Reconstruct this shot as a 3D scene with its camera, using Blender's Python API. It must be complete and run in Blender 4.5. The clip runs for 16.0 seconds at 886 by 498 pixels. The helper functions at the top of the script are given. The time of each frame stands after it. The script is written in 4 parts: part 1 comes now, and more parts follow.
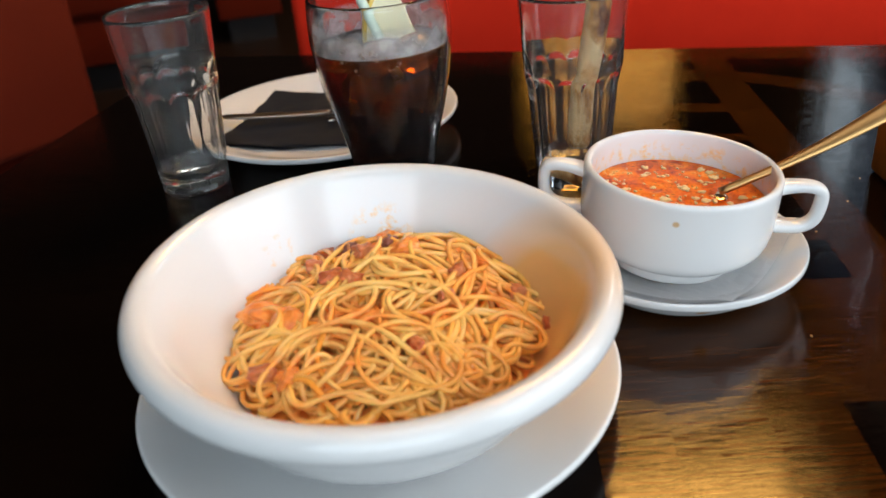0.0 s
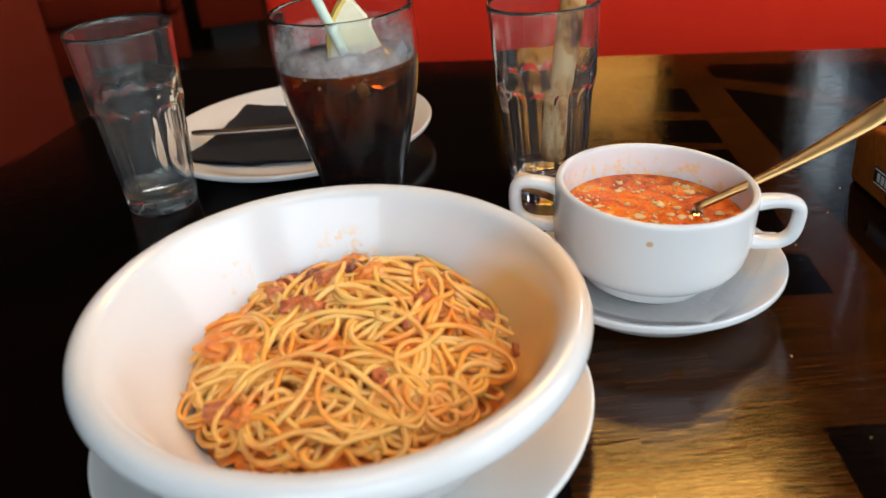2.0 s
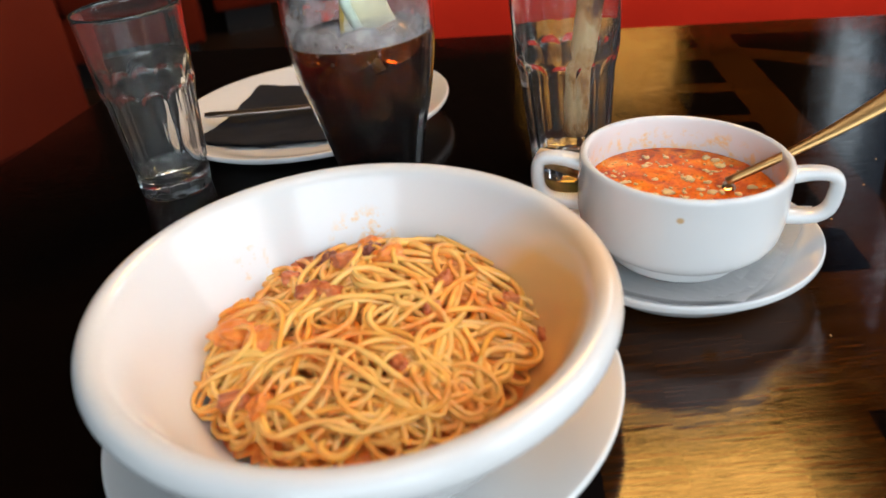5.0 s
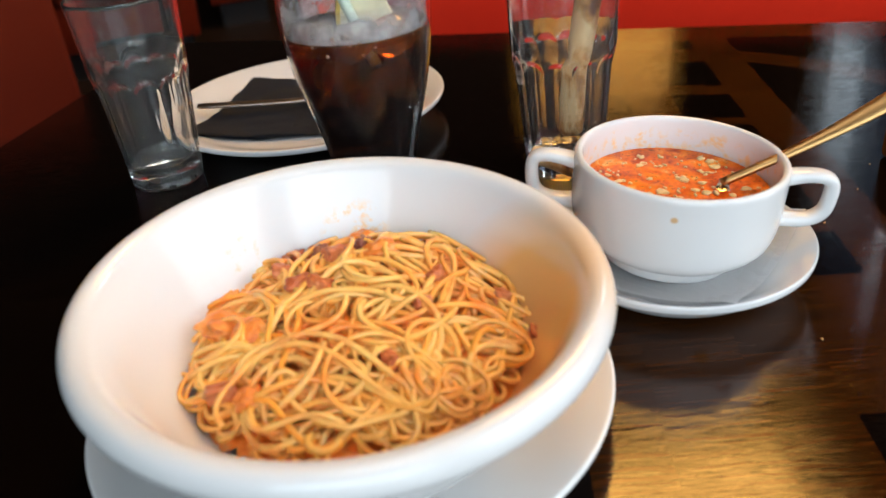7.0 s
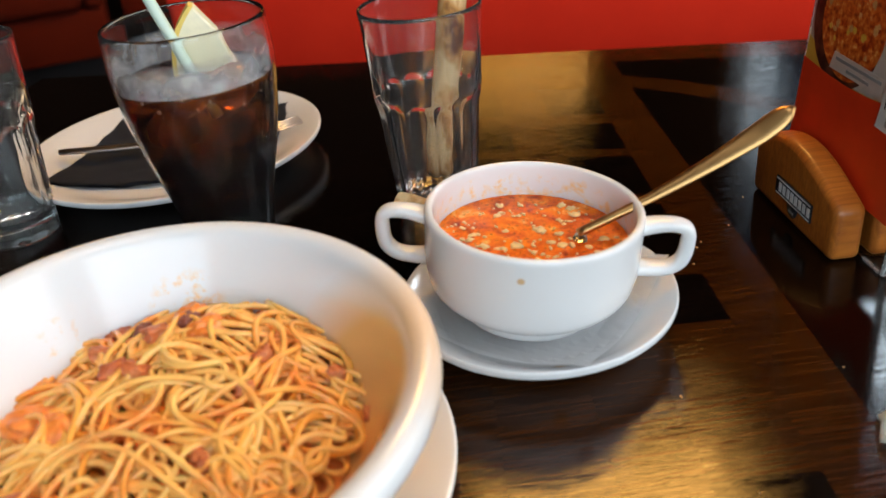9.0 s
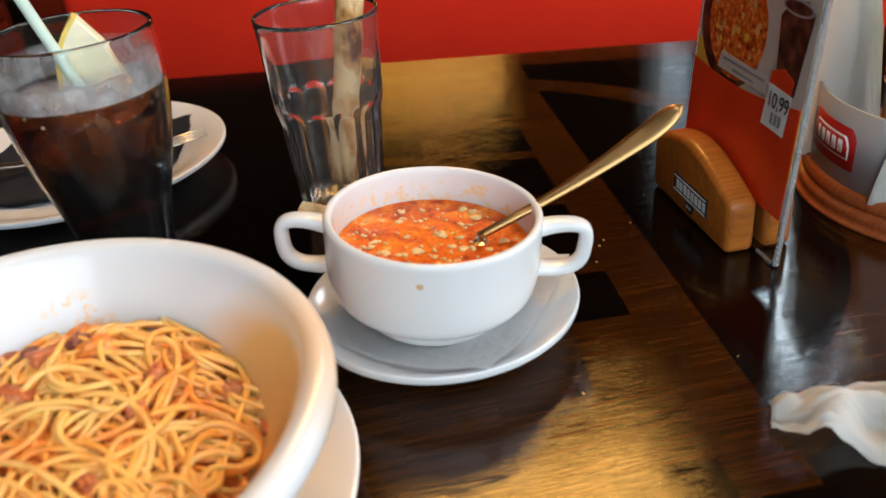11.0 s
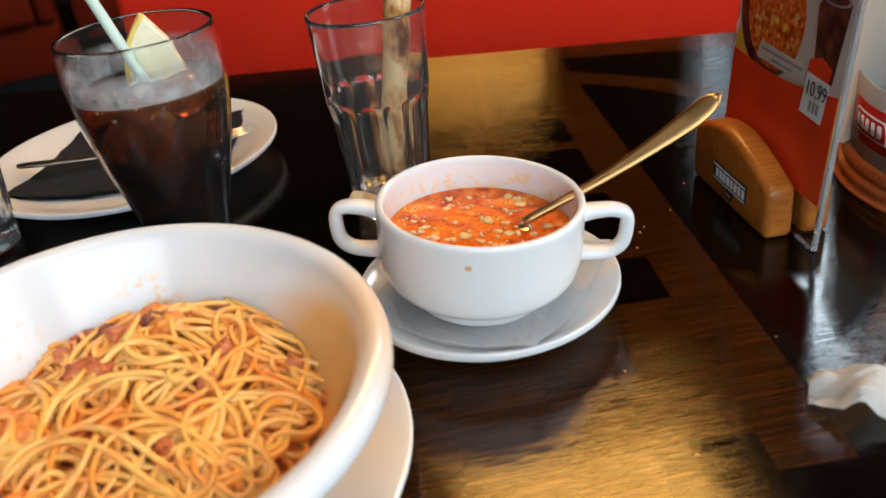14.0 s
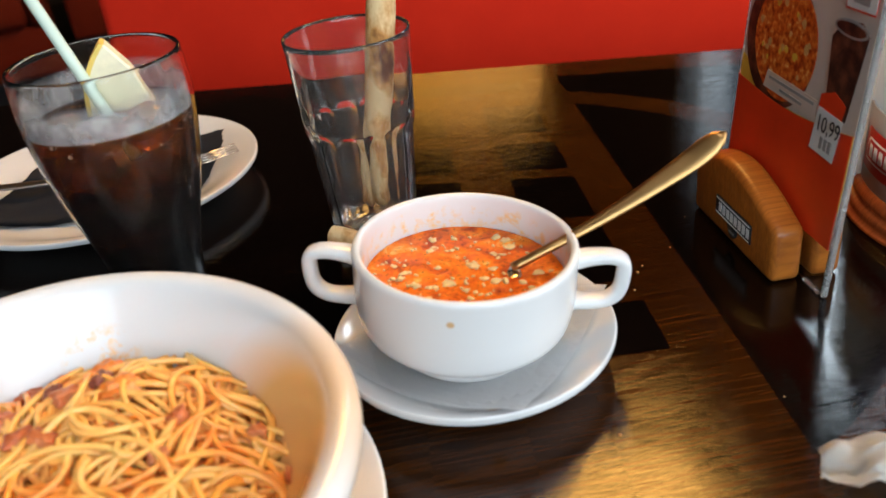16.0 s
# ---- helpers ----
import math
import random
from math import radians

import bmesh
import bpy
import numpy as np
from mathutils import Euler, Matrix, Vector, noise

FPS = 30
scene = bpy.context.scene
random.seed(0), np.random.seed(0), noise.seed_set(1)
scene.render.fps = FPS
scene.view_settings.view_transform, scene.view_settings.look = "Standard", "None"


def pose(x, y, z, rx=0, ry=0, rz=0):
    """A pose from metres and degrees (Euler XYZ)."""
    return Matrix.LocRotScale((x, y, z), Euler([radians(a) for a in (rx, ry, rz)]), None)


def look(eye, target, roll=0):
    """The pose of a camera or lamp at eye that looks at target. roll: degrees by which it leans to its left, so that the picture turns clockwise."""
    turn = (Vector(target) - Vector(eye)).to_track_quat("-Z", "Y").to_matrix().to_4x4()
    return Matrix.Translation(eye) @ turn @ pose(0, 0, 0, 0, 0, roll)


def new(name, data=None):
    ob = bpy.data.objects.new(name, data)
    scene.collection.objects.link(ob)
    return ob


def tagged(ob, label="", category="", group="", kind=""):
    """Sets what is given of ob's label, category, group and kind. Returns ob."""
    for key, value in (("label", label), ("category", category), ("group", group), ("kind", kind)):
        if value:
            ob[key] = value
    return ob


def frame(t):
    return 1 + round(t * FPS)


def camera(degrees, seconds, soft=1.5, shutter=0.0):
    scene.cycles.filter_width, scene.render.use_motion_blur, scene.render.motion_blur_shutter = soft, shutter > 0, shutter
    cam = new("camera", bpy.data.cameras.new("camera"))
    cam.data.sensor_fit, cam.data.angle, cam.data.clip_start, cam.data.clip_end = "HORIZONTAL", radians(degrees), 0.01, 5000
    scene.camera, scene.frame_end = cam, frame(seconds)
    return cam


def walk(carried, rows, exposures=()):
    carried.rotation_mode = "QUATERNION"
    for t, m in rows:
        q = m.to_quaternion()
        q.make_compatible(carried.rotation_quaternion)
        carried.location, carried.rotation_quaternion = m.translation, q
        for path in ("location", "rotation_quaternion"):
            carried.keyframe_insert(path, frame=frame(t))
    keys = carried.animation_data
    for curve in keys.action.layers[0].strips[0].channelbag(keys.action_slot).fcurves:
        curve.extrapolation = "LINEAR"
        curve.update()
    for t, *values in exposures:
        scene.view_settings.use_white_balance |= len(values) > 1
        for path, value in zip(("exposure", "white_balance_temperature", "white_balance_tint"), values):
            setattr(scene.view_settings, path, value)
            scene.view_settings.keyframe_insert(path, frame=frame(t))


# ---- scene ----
cam = camera(55.5, 16.0, soft=1.5)
cam.data.dof.use_dof, cam.data.dof.focus_distance, cam.data.dof.aperture_fstop = True, 0.52, 9.0
PATH = [
    (0, (0.013, -0.02, 1.012), (-0.032, 1.735, 0.053), -5.1),
    (0.5, (0.015, -0.018, 1.011), (-0.03, 1.736, 0.052), -5.4),
    (1, (0.018, -0.015, 1.013), (-0.018, 1.744, 0.061), -5.1),
    (1.5, (0.021, -0.012, 1.015), (-0.013, 1.752, 0.072), -5.6),
    (2, (0.025, -0.002, 1.013), (0.005, 1.755, 0.058), -5.7),
    (2.5, (0.024, 0.0, 1.013), (-0.022, 1.758, 0.06), -6.9),
    (3, (0.023, 0.001, 1.011), (-0.031, 1.754, 0.049), -7.1),
    (3.5, (0.023, 0.003, 1.008), (-0.038, 1.746, 0.029), -7.1),
    (4, (0.024, 0.007, 1.003), (-0.053, 1.737, 0.003), -7.8),
    (6.5, (0.023, 0.014, 1.009), (-0.025, 1.761, 0.036), -6.1),
    (7, (0.023, 0.014, 1.002), (-0.025, 1.749, 0.008), -5.9),
    (7.5, (0.024, 0.008, 1.0), (-0.026, 1.744, 0.009), -6.1),
    (8, (0.025, 0.01, 0.989), (-0.027, 1.73, -0.03), -6.1),
    (8.5, (0.042, 0.021, 1.002), (0.044, 1.761, 0.015), -6.0),
    (9, (0.073, 0.046, 1.009), (0.162, 1.781, 0.017), -6.0),
    (9.5, (0.091, 0.069, 1.007), (0.275, 1.782, -0.009), -6.1),
    (12, (0.076, 0.016, 1.007), (0.334, 1.74, 0.028), -5.6),
    (12.5, (0.067, 0.003, 1.006), (0.289, 1.723, 0.009), -6.3),
    (13, (0.063, -0.003, 1.009), (0.21, 1.726, 0.013), -7.6),
    (13.5, (0.064, 0.002, 1.004), (0.204, 1.722, -0.007), -7.2),
    (14, (0.08, 0.026, 1.012), (0.242, 1.755, 0.021), -7.2),
    (14.5, (0.101, 0.071, 1.026), (0.254, 1.806, 0.045), -7.8),
    (15, (0.111, 0.097, 1.02), (0.27, 1.805, -0.009), -8.3),
    (15.5, (0.108, 0.087, 1.017), (0.302, 1.793, -0.007), -7.7),
    (16, (0.094, 0.064, 1.015), (0.261, 1.793, 0.023), -6.8),
]
walk(cam, [(t, look(eye, target, roll)) for t, eye, target, roll in PATH],
     [(0.0, -0.48), (4.0, -0.47), (7.0, -0.35), (8.5, -0.46), (9.5, -0.42), (12.5, -0.31), (14.5, -0.37), (16.0, -0.27)])

# ---- light ----
world = bpy.data.worlds.new("sky")
scene.world = world
world.use_nodes = True
wn = world.node_tree
sky = wn.nodes.new("ShaderNodeTexSky")
sky.sky_type, sky.sun_disc = "NISHITA", False
sky.sun_elevation, sky.sun_rotation = radians(35), radians(120)
wn.links.new(sky.outputs[0], wn.nodes["Background"].inputs[0])
wn.nodes["Background"].inputs[1].default_value = 0.08

ROOM = (-3.4, 1.8, -2.0, 5.6, 3.2)  # x0, x1, y0, y1, height
DAY = (0.93, 0.965, 1.0)
BLUE_DAY = (0.76, 0.90, 1.0)
WARM = (1.0, 0.60, 0.22)


def area_light(name, m, sx, sy, power, colour):
    data = bpy.data.lights.new(name, "AREA")
    data.shape, data.size, data.size_y, data.energy, data.color = "RECTANGLE", sx, sy, power, colour
    ob = new(name, data)
    ob.matrix_world = m
    return ob


# window daylight, in the openings of the east and south walls
area_light("window_light_east_near", pose(1.74, -0.3, 1.9, 0, 90, 0), 2.2, 1.9, 51, DAY)
area_light("window_light_sky", pose(1.74, 2.52, 2.42, 0, 90, 0), 0.42, 0.46, 15, BLUE_DAY)
area_light("window_light_street", pose(1.74, 3.52, 1.95, 0, 90, 0), 0.56, 0.28, 1.3, BLUE_DAY)
area_light("window_light_south", pose(0.15, -1.94, 1.9, 90, 0, 0), 2.3, 1.9, 74, BLUE_DAY)

# ---- materials ----


class Nodes:
    """A small node-building helper round one Principled material."""

    def __init__(self, name, colour=(0.8, 0.8, 0.8), rough=0.5, metal=0.0, **more):
        self.mat = bpy.data.materials.new(name)
        self.mat.use_nodes = True
        self.tree = self.mat.node_tree
        self.bsdf = self.tree.nodes["Principled BSDF"]
        self.put("Base Color", (*colour, 1))
        self.put("Roughness", rough)
        self.put("Metallic", metal)
        for k, v in more.items():
            self.put(k.replace("_", " "), v)

    def put(self, socket, value):
        if hasattr(value, "is_output"):
            self.tree.links.new(value, self.bsdf.inputs[socket])
        else:
            self.bsdf.inputs[socket].default_value = value

    def node(self, kind, **sets):
        n = self.tree.nodes.new(kind)
        for k, v in sets.items():
            sock = n.inputs[k.replace("_", " ")]
            if hasattr(v, "is_output"):
                self.tree.links.new(v, sock)
            else:
                sock.default_value = v
        return n

    def coords(self, scale=(1, 1, 1), rot=(0, 0, 0), kind="Object", loc=(0, 0, 0)):
        tc = self.tree.nodes.new("ShaderNodeTexCoord")
        mp = self.node("ShaderNodeMapping", Scale=scale, Rotation=rot, Location=loc)
        self.tree.links.new(tc.outputs[kind], mp.inputs["Vector"])
        return mp.outputs[0]

    def noise(self, vec, scale, detail=4.0, rough=0.55, distort=0.0):
        return self.node("ShaderNodeTexNoise", Vector=vec, Scale=scale, Detail=detail, Roughness=rough, Distortion=distort).outputs[0]

    def ramp(self, fac, stops):
        n = self.tree.nodes.new("ShaderNodeValToRGB")
        els = n.color_ramp.elements
        while len(els) < len(stops):
            els.new(0.5)
        for e, (p, c) in zip(els, stops):
            e.position, e.color = p, (*c, 1) if len(c) == 3 else c
        self.tree.links.new(fac, n.inputs[0])
        return n.outputs[0]

    def mix(self, fac, a, b, blend="MIX"):
        n = self.tree.nodes.new("ShaderNodeMixRGB")
        n.blend_type = blend
        for sock, v in zip(n.inputs, (fac, a, b)):
            if hasattr(v, "is_output"):
                self.tree.links.new(v, sock)
            else:
                sock.default_value = v if isinstance(v, float) else (*v, 1)
        return n.outputs[0]

    def maths(self, op, a, b=0.0, clamp=False):
        n = self.tree.nodes.new("ShaderNodeMath")
        n.operation, n.use_clamp = op, clamp
        for sock, v in zip(n.inputs, (a, b)):
            if hasattr(v, "is_output"):
                self.tree.links.new(v, sock)
            else:
                sock.default_value = v
        return n.outputs[0]

    def random(self):
        return self.tree.nodes.new("ShaderNodeObjectInfo").outputs["Random"]

    def bump(self, height, strength=0.3, distance=0.001):
        self.put("Normal", self.node("ShaderNodeBump", Strength=strength, Distance=distance, Height=height).outputs[0])
        return self


def grey(v):
    return (v, v, v)


def wood(name, dark, light, rough, grain=1.0, rot=0.0, relief=0.25, coat=0.0, pore=0.08, gloss=0.36, edge=(0.25, 0.75)):
    n = Nodes(name, rough=rough)
    v = n.coords((6 * grain, 170 * grain, 40 * grain), (0, 0, rot))
    shift = n.tree.nodes.new("ShaderNodeVectorMath")
    shift.operation = "ADD"
    n.tree.links.new(v, shift.inputs[0])
    n.tree.links.new(n.maths("MULTIPLY", n.random(), 40.0), shift.inputs[1])
    v = shift.outputs[0]
    fine = n.noise(v, 3.2, 6, 0.65, 0.6)
    pores = n.ramp(n.noise(v, 8.0, 3, 0.6), [(0.40, grey(0.10)), (0.54, grey(1.0))])
    broad = n.noise(n.coords((3, 9, 3), (0, 0, rot)), 2.5, 3)
    col = n.ramp(fine, [(edge[0], dark), (edge[1], light)])
    col = n.mix(min(0.8, 0.25 + 3 * pore), col, pores, "MULTIPLY")
    col = n.mix(n.maths("MULTIPLY", broad, 0.6), col, dark)
    n.put("Base Color", col)
    n.put("Specular IOR Level", gloss)
    n.put("Roughness", n.maths("ADD", n.maths("MULTIPLY", n.maths("SUBTRACT", 1.0, pores), pore), n.maths("ADD", n.maths("MULTIPLY", fine, 0.04), rough - 0.02)))
    if coat:
        n.put("Coat Weight", coat)
        n.put("Coat Roughness", 0.05)
    n.bump(n.mix(0.5, fine, pores), relief, 0.0006)
    return n.mat


def porcelain(name, tint=(0.75, 0.755, 0.755)):
    n = Nodes(name, tint, 0.12, IOR=1.52)
    v = n.coords()
    wear = n.noise(v, 55, 5)
    n.put("Roughness", n.maths("ADD", n.maths("MULTIPLY", wear, 0.10), 0.07))
    n.put("Base Color", n.ramp(n.noise(v, 14, 3), [(0.3, tuple(c * 0.97 for c in tint)), (0.7, tint)]))
    n.bump(n.noise(v, 22, 2), 0.05, 0.001)
    return n


def stain_or_bounce(n, centre, radius, scale, low, colour, strength=0.8):
    """Adds a ragged food stain of its own shape, or bounced light put into the colour, round a place on a porcelain
    piece.
    """
    base = n.bsdf.inputs["Base Color"].links[0].from_socket
    v = n.coords(loc=tuple(-c for c in centre))
    ln = n.tree.nodes.new("ShaderNodeVectorMath")
    ln.operation = "LENGTH"
    n.tree.links.new(v, ln.inputs[0])
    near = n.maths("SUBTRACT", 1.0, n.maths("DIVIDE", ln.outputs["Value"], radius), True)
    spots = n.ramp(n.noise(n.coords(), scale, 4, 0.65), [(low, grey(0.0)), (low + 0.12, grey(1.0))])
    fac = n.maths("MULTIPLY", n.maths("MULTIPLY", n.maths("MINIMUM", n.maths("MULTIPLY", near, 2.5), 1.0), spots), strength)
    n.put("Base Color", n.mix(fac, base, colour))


def fabric(name, dark, light):
    n = Nodes(name, rough=0.9, Specular_IOR_Level=0.2)
    v = n.coords()
    weave = n.noise(n.coords((1, 1, 6)), 260, 3, 0.7)
    n.put("Base Color", n.mix(0.4, n.ramp(n.noise(v, 5, 4), [(0.3, dark), (0.7, light)]), n.ramp(weave, [(0.3, dark), (0.7, light)])))
    n.bump(weave, 0.5, 0.001)
    return n.mat


def clear_glass(name, tint=(0.97, 0.985, 0.98), rough=0.0, ior=1.5, haze=1.0):
    n = Nodes(name, tint, rough, Transmission_Weight=haze, IOR=ior)
    n.bump(n.noise(n.coords(), 45, 2), 0.03, 0.001)
    return n.mat


def paper(name, colour, scale=300, through_light=0.0):
    n = Nodes(name, colour, 0.9)
    v = n.coords()
    n.put("Base Color", n.ramp(n.noise(v, 30, 4), [(0.3, tuple(c * 0.9 for c in colour)), (0.7, colour)]))
    n.bump(n.noise(v, scale, 3), 0.35, 0.0006)
    if through_light:
        thin = n.node("ShaderNodeBsdfTranslucent", Color=(*colour, 1))
        both = n.tree.nodes.new("ShaderNodeMixShader")
        both.inputs[0].default_value = through_light
        n.tree.links.new(n.bsdf.outputs[0], both.inputs[1])
        n.tree.links.new(thin.outputs[0], both.inputs[2])
        out = [k for k in n.tree.nodes if k.type == "OUTPUT_MATERIAL"][0]
        n.tree.links.new(both.outputs[0], out.inputs["Surface"])
    return n.mat


def plain(name, colour, rough=0.5, metal=0.0, var=0.12, scale=60, relief=0.08, **more):
    n = Nodes(name, colour, rough, metal, **more)
    v = n.coords()
    k = n.noise(v, scale, 4)
    n.put("Base Color", n.ramp(k, [(0.3, tuple(c * (1 - var) for c in colour)), (0.7, colour)]))
    n.put("Roughness", n.maths("ADD", n.maths("MULTIPLY", n.noise(v, scale * 0.4, 3), 0.15), rough - 0.07))
    n.bump(k, relief, 0.001)
    return n.mat


M = {}
M["oak_brown"] = wood("brown_lacquered_oak", (0.011, 0.0031, 0.0005), (0.070, 0.0200, 0.0023), 0.030, 0.9, 0.06, 0.075, 0.0, 0.035, 0.38, (0.36, 0.64))
M["oak_black"] = wood("black_stained_oak", (0.001, 0.0006, 0.0005), (0.007, 0.0032, 0.0018), 0.035, 1.0, 0.06, 0.06, 0.0, 0.02)
M["oak_edge"] = wood("dark_oak_edge", (0.010, 0.005, 0.003), (0.03, 0.013, 0.006), 0.25)
M["holder_wood"] = wood("oiled_alder", (0.30, 0.075, 0.010), (0.58, 0.20, 0.030), 0.30, 0.7, math.pi / 2, 0.08, 0.0, 0.02)
M["caddy_wood"] = wood("red_brown_beech", (0.26, 0.055, 0.014), (0.42, 0.11, 0.03), 0.22, 0.6, 0.5, 0.05, 0.0, 0.0)
bowl_n = porcelain("bowl_porcelain")
stain_or_bounce(bowl_n, (-0.002, 0.084, 0.040), 0.019, 150, 0.49, (0.86, 0.46, 0.06), 0.7)
stain_or_bounce(bowl_n, (-0.058, 0.068, 0.040), 0.014, 190, 0.57, (0.84, 0.44, 0.06), 0.7)
# right inner wall: sauce film plus the pasta's orange bounce, put into the colour
stain_or_bounce(bowl_n, (0.076, 0.006, 0.030), 0.066, 14, 0.12, (0.84, 0.46, 0.12), 0.9)
M["bowl"] = bowl_n.mat
M["china"] = porcelain("white_china").mat
cup_n = porcelain("cup_porcelain")
for deg in (15, 40, 62, 85, 108, 132, 155, 178):
    stain_or_bounce(cup_n, (0.0490 * math.cos(radians(deg)), 0.0490 * math.sin(radians(deg)), 0.0470), 0.0115, 170, 0.50, (0.88, 0.52, 0.08), 0.62)
stain_or_bounce(cup_n, (-0.004, -0.0537, 0.0515), 0.0022, 20, 0.10, (0.62, 0.38, 0.16), 0.9)
M["cup"] = cup_n.mat
saucer_n = porcelain("saucer_porcelain", (0.74, 0.75, 0.755))
stain_or_bounce(saucer_n, (-0.002, -0.058, 0.014), 0.005, 30, 0.15, (0.66, 0.40, 0.20), 0.9)
M["saucer"] = saucer_n.mat
M["red_fabric"] = fabric("red_bench_fabric", (0.72, 0.018, 0.005), (0.92, 0.036, 0.010))
M["dark_red"] = fabric("deep_red_fabric", (0.10, 0.008, 0.0015), (0.14, 0.013, 0.0024))
M["thin_glass"] = clear_glass("thin_drink_glass", ior=1.26, haze=0.996)
M["glass"] = clear_glass("clear_tumbler_glass", (0.985, 0.995, 0.99), ior=1.46, haze=0.984)
M["green_glass"] = clear_glass("pale_green_glass", (0.72, 0.86, 0.60))
M["acrylic_edge"] = plain("milky_acrylic_edge", (0.72, 0.72, 0.71), 0.25, 0, 0.1, 90, 0.02, Transmission_Weight=0.75)
M["acrylic"] = clear_glass("clear_acrylic", (0.96, 0.97, 0.97))
frost_n = Nodes("frosted_wet_glass", (0.62, 0.62, 0.64), 0.4)
fz = frost_n.node("ShaderNodeSeparateXYZ", Vector=frost_n.coords()).outputs[2]
fade = frost_n.maths("MULTIPLY", frost_n.maths("SUBTRACT", 0.1450, fz), 130.0, True)
cloud = frost_n.ramp(frost_n.noise(frost_n.coords(), 70, 4), [(0.30, grey(0.14)), (0.64, grey(0.62))])
frost_n.put("Alpha", frost_n.maths("MULTIPLY", fade, cloud))
M["frost"] = frost_n.mat
M["steel"] = plain("brushed_steel", (0.72, 0.68, 0.62), 0.20, 1.0, 0.08, 200, 0.03)
M["napkin_thin"] = plain("thin_white_napkin", (0.84, 0.85, 0.86), 0.6, 0, 0.03, 40, 0.02)
# spoon handle: the warm reflection on plain steel is put into its base colour
M["spoon_steel"] = plain("steel_with_amber_reflection", (0.46, 0.26, 0.10), 0.28, 1.0, 0.03, 30, 0.0)
M["knife_steel"] = plain("dull_knife_steel", (0.34, 0.27, 0.23), 0.3, 1.0, 0.1, 150, 0.03)
M["napkin_black"] = paper("black_tissue_paper", (0.025, 0.029, 0.042))
M["napkin_white"] = paper("white_tissue_paper", (0.94, 0.93, 0.90), 300, 0.42)
M["black_plastic"] = plain("black_plastic", (0.012, 0.012, 0.014), 0.35)
M["grey_metal"] = plain("grey_painted_metal", (0.40, 0.41, 0.43), 0.42, 0.3, 0.06)
M["label_red"] = plain("printed_red", (0.42, 0.010, 0.010), 0.35)
M["label_white"] = plain("printed_white", (0.75, 0.75, 0.73), 0.4)
M["print_black"] = plain("printed_black", (0.015, 0.015, 0.018), 0.4)
M["print_grey"] = plain("printed_grey", (0.32, 0.31, 0.30), 0.4)
M["print_red"] = plain("poster_red", (0.86, 0.050, 0.010), 0.3, 0, 0.25, 25)
M["print_topping"] = plain("printed_cheese", (0.80, 0.42, 0.14), 0.3, 0, 0.4, 200)
M["print_cream"] = plain("poster_cream", (0.66, 0.54, 0.46), 0.3, 0, 0.15, 40)
M["print_yellow"] = plain("poster_yellow", (0.75, 0.45, 0.05), 0.3)
M["straw"] = plain("pale_green_straw", (0.62, 0.74, 0.62), 0.35, 0, 0.05, 60, 0.02)
M["steel_gold"] = plain("gold_wire", (0.75, 0.48, 0.20), 0.2, 1.0)
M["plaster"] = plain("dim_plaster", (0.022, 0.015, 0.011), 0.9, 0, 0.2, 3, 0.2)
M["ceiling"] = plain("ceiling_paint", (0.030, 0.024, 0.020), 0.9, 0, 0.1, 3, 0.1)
M["floor"] = wood("dark_floor_boards", (0.012, 0.007, 0.005), (0.035, 0.02, 0.012), 0.45, 0.3)
M["frame_paint"] = plain("dark_window_paint", (0.05, 0.035, 0.028), 0.5)


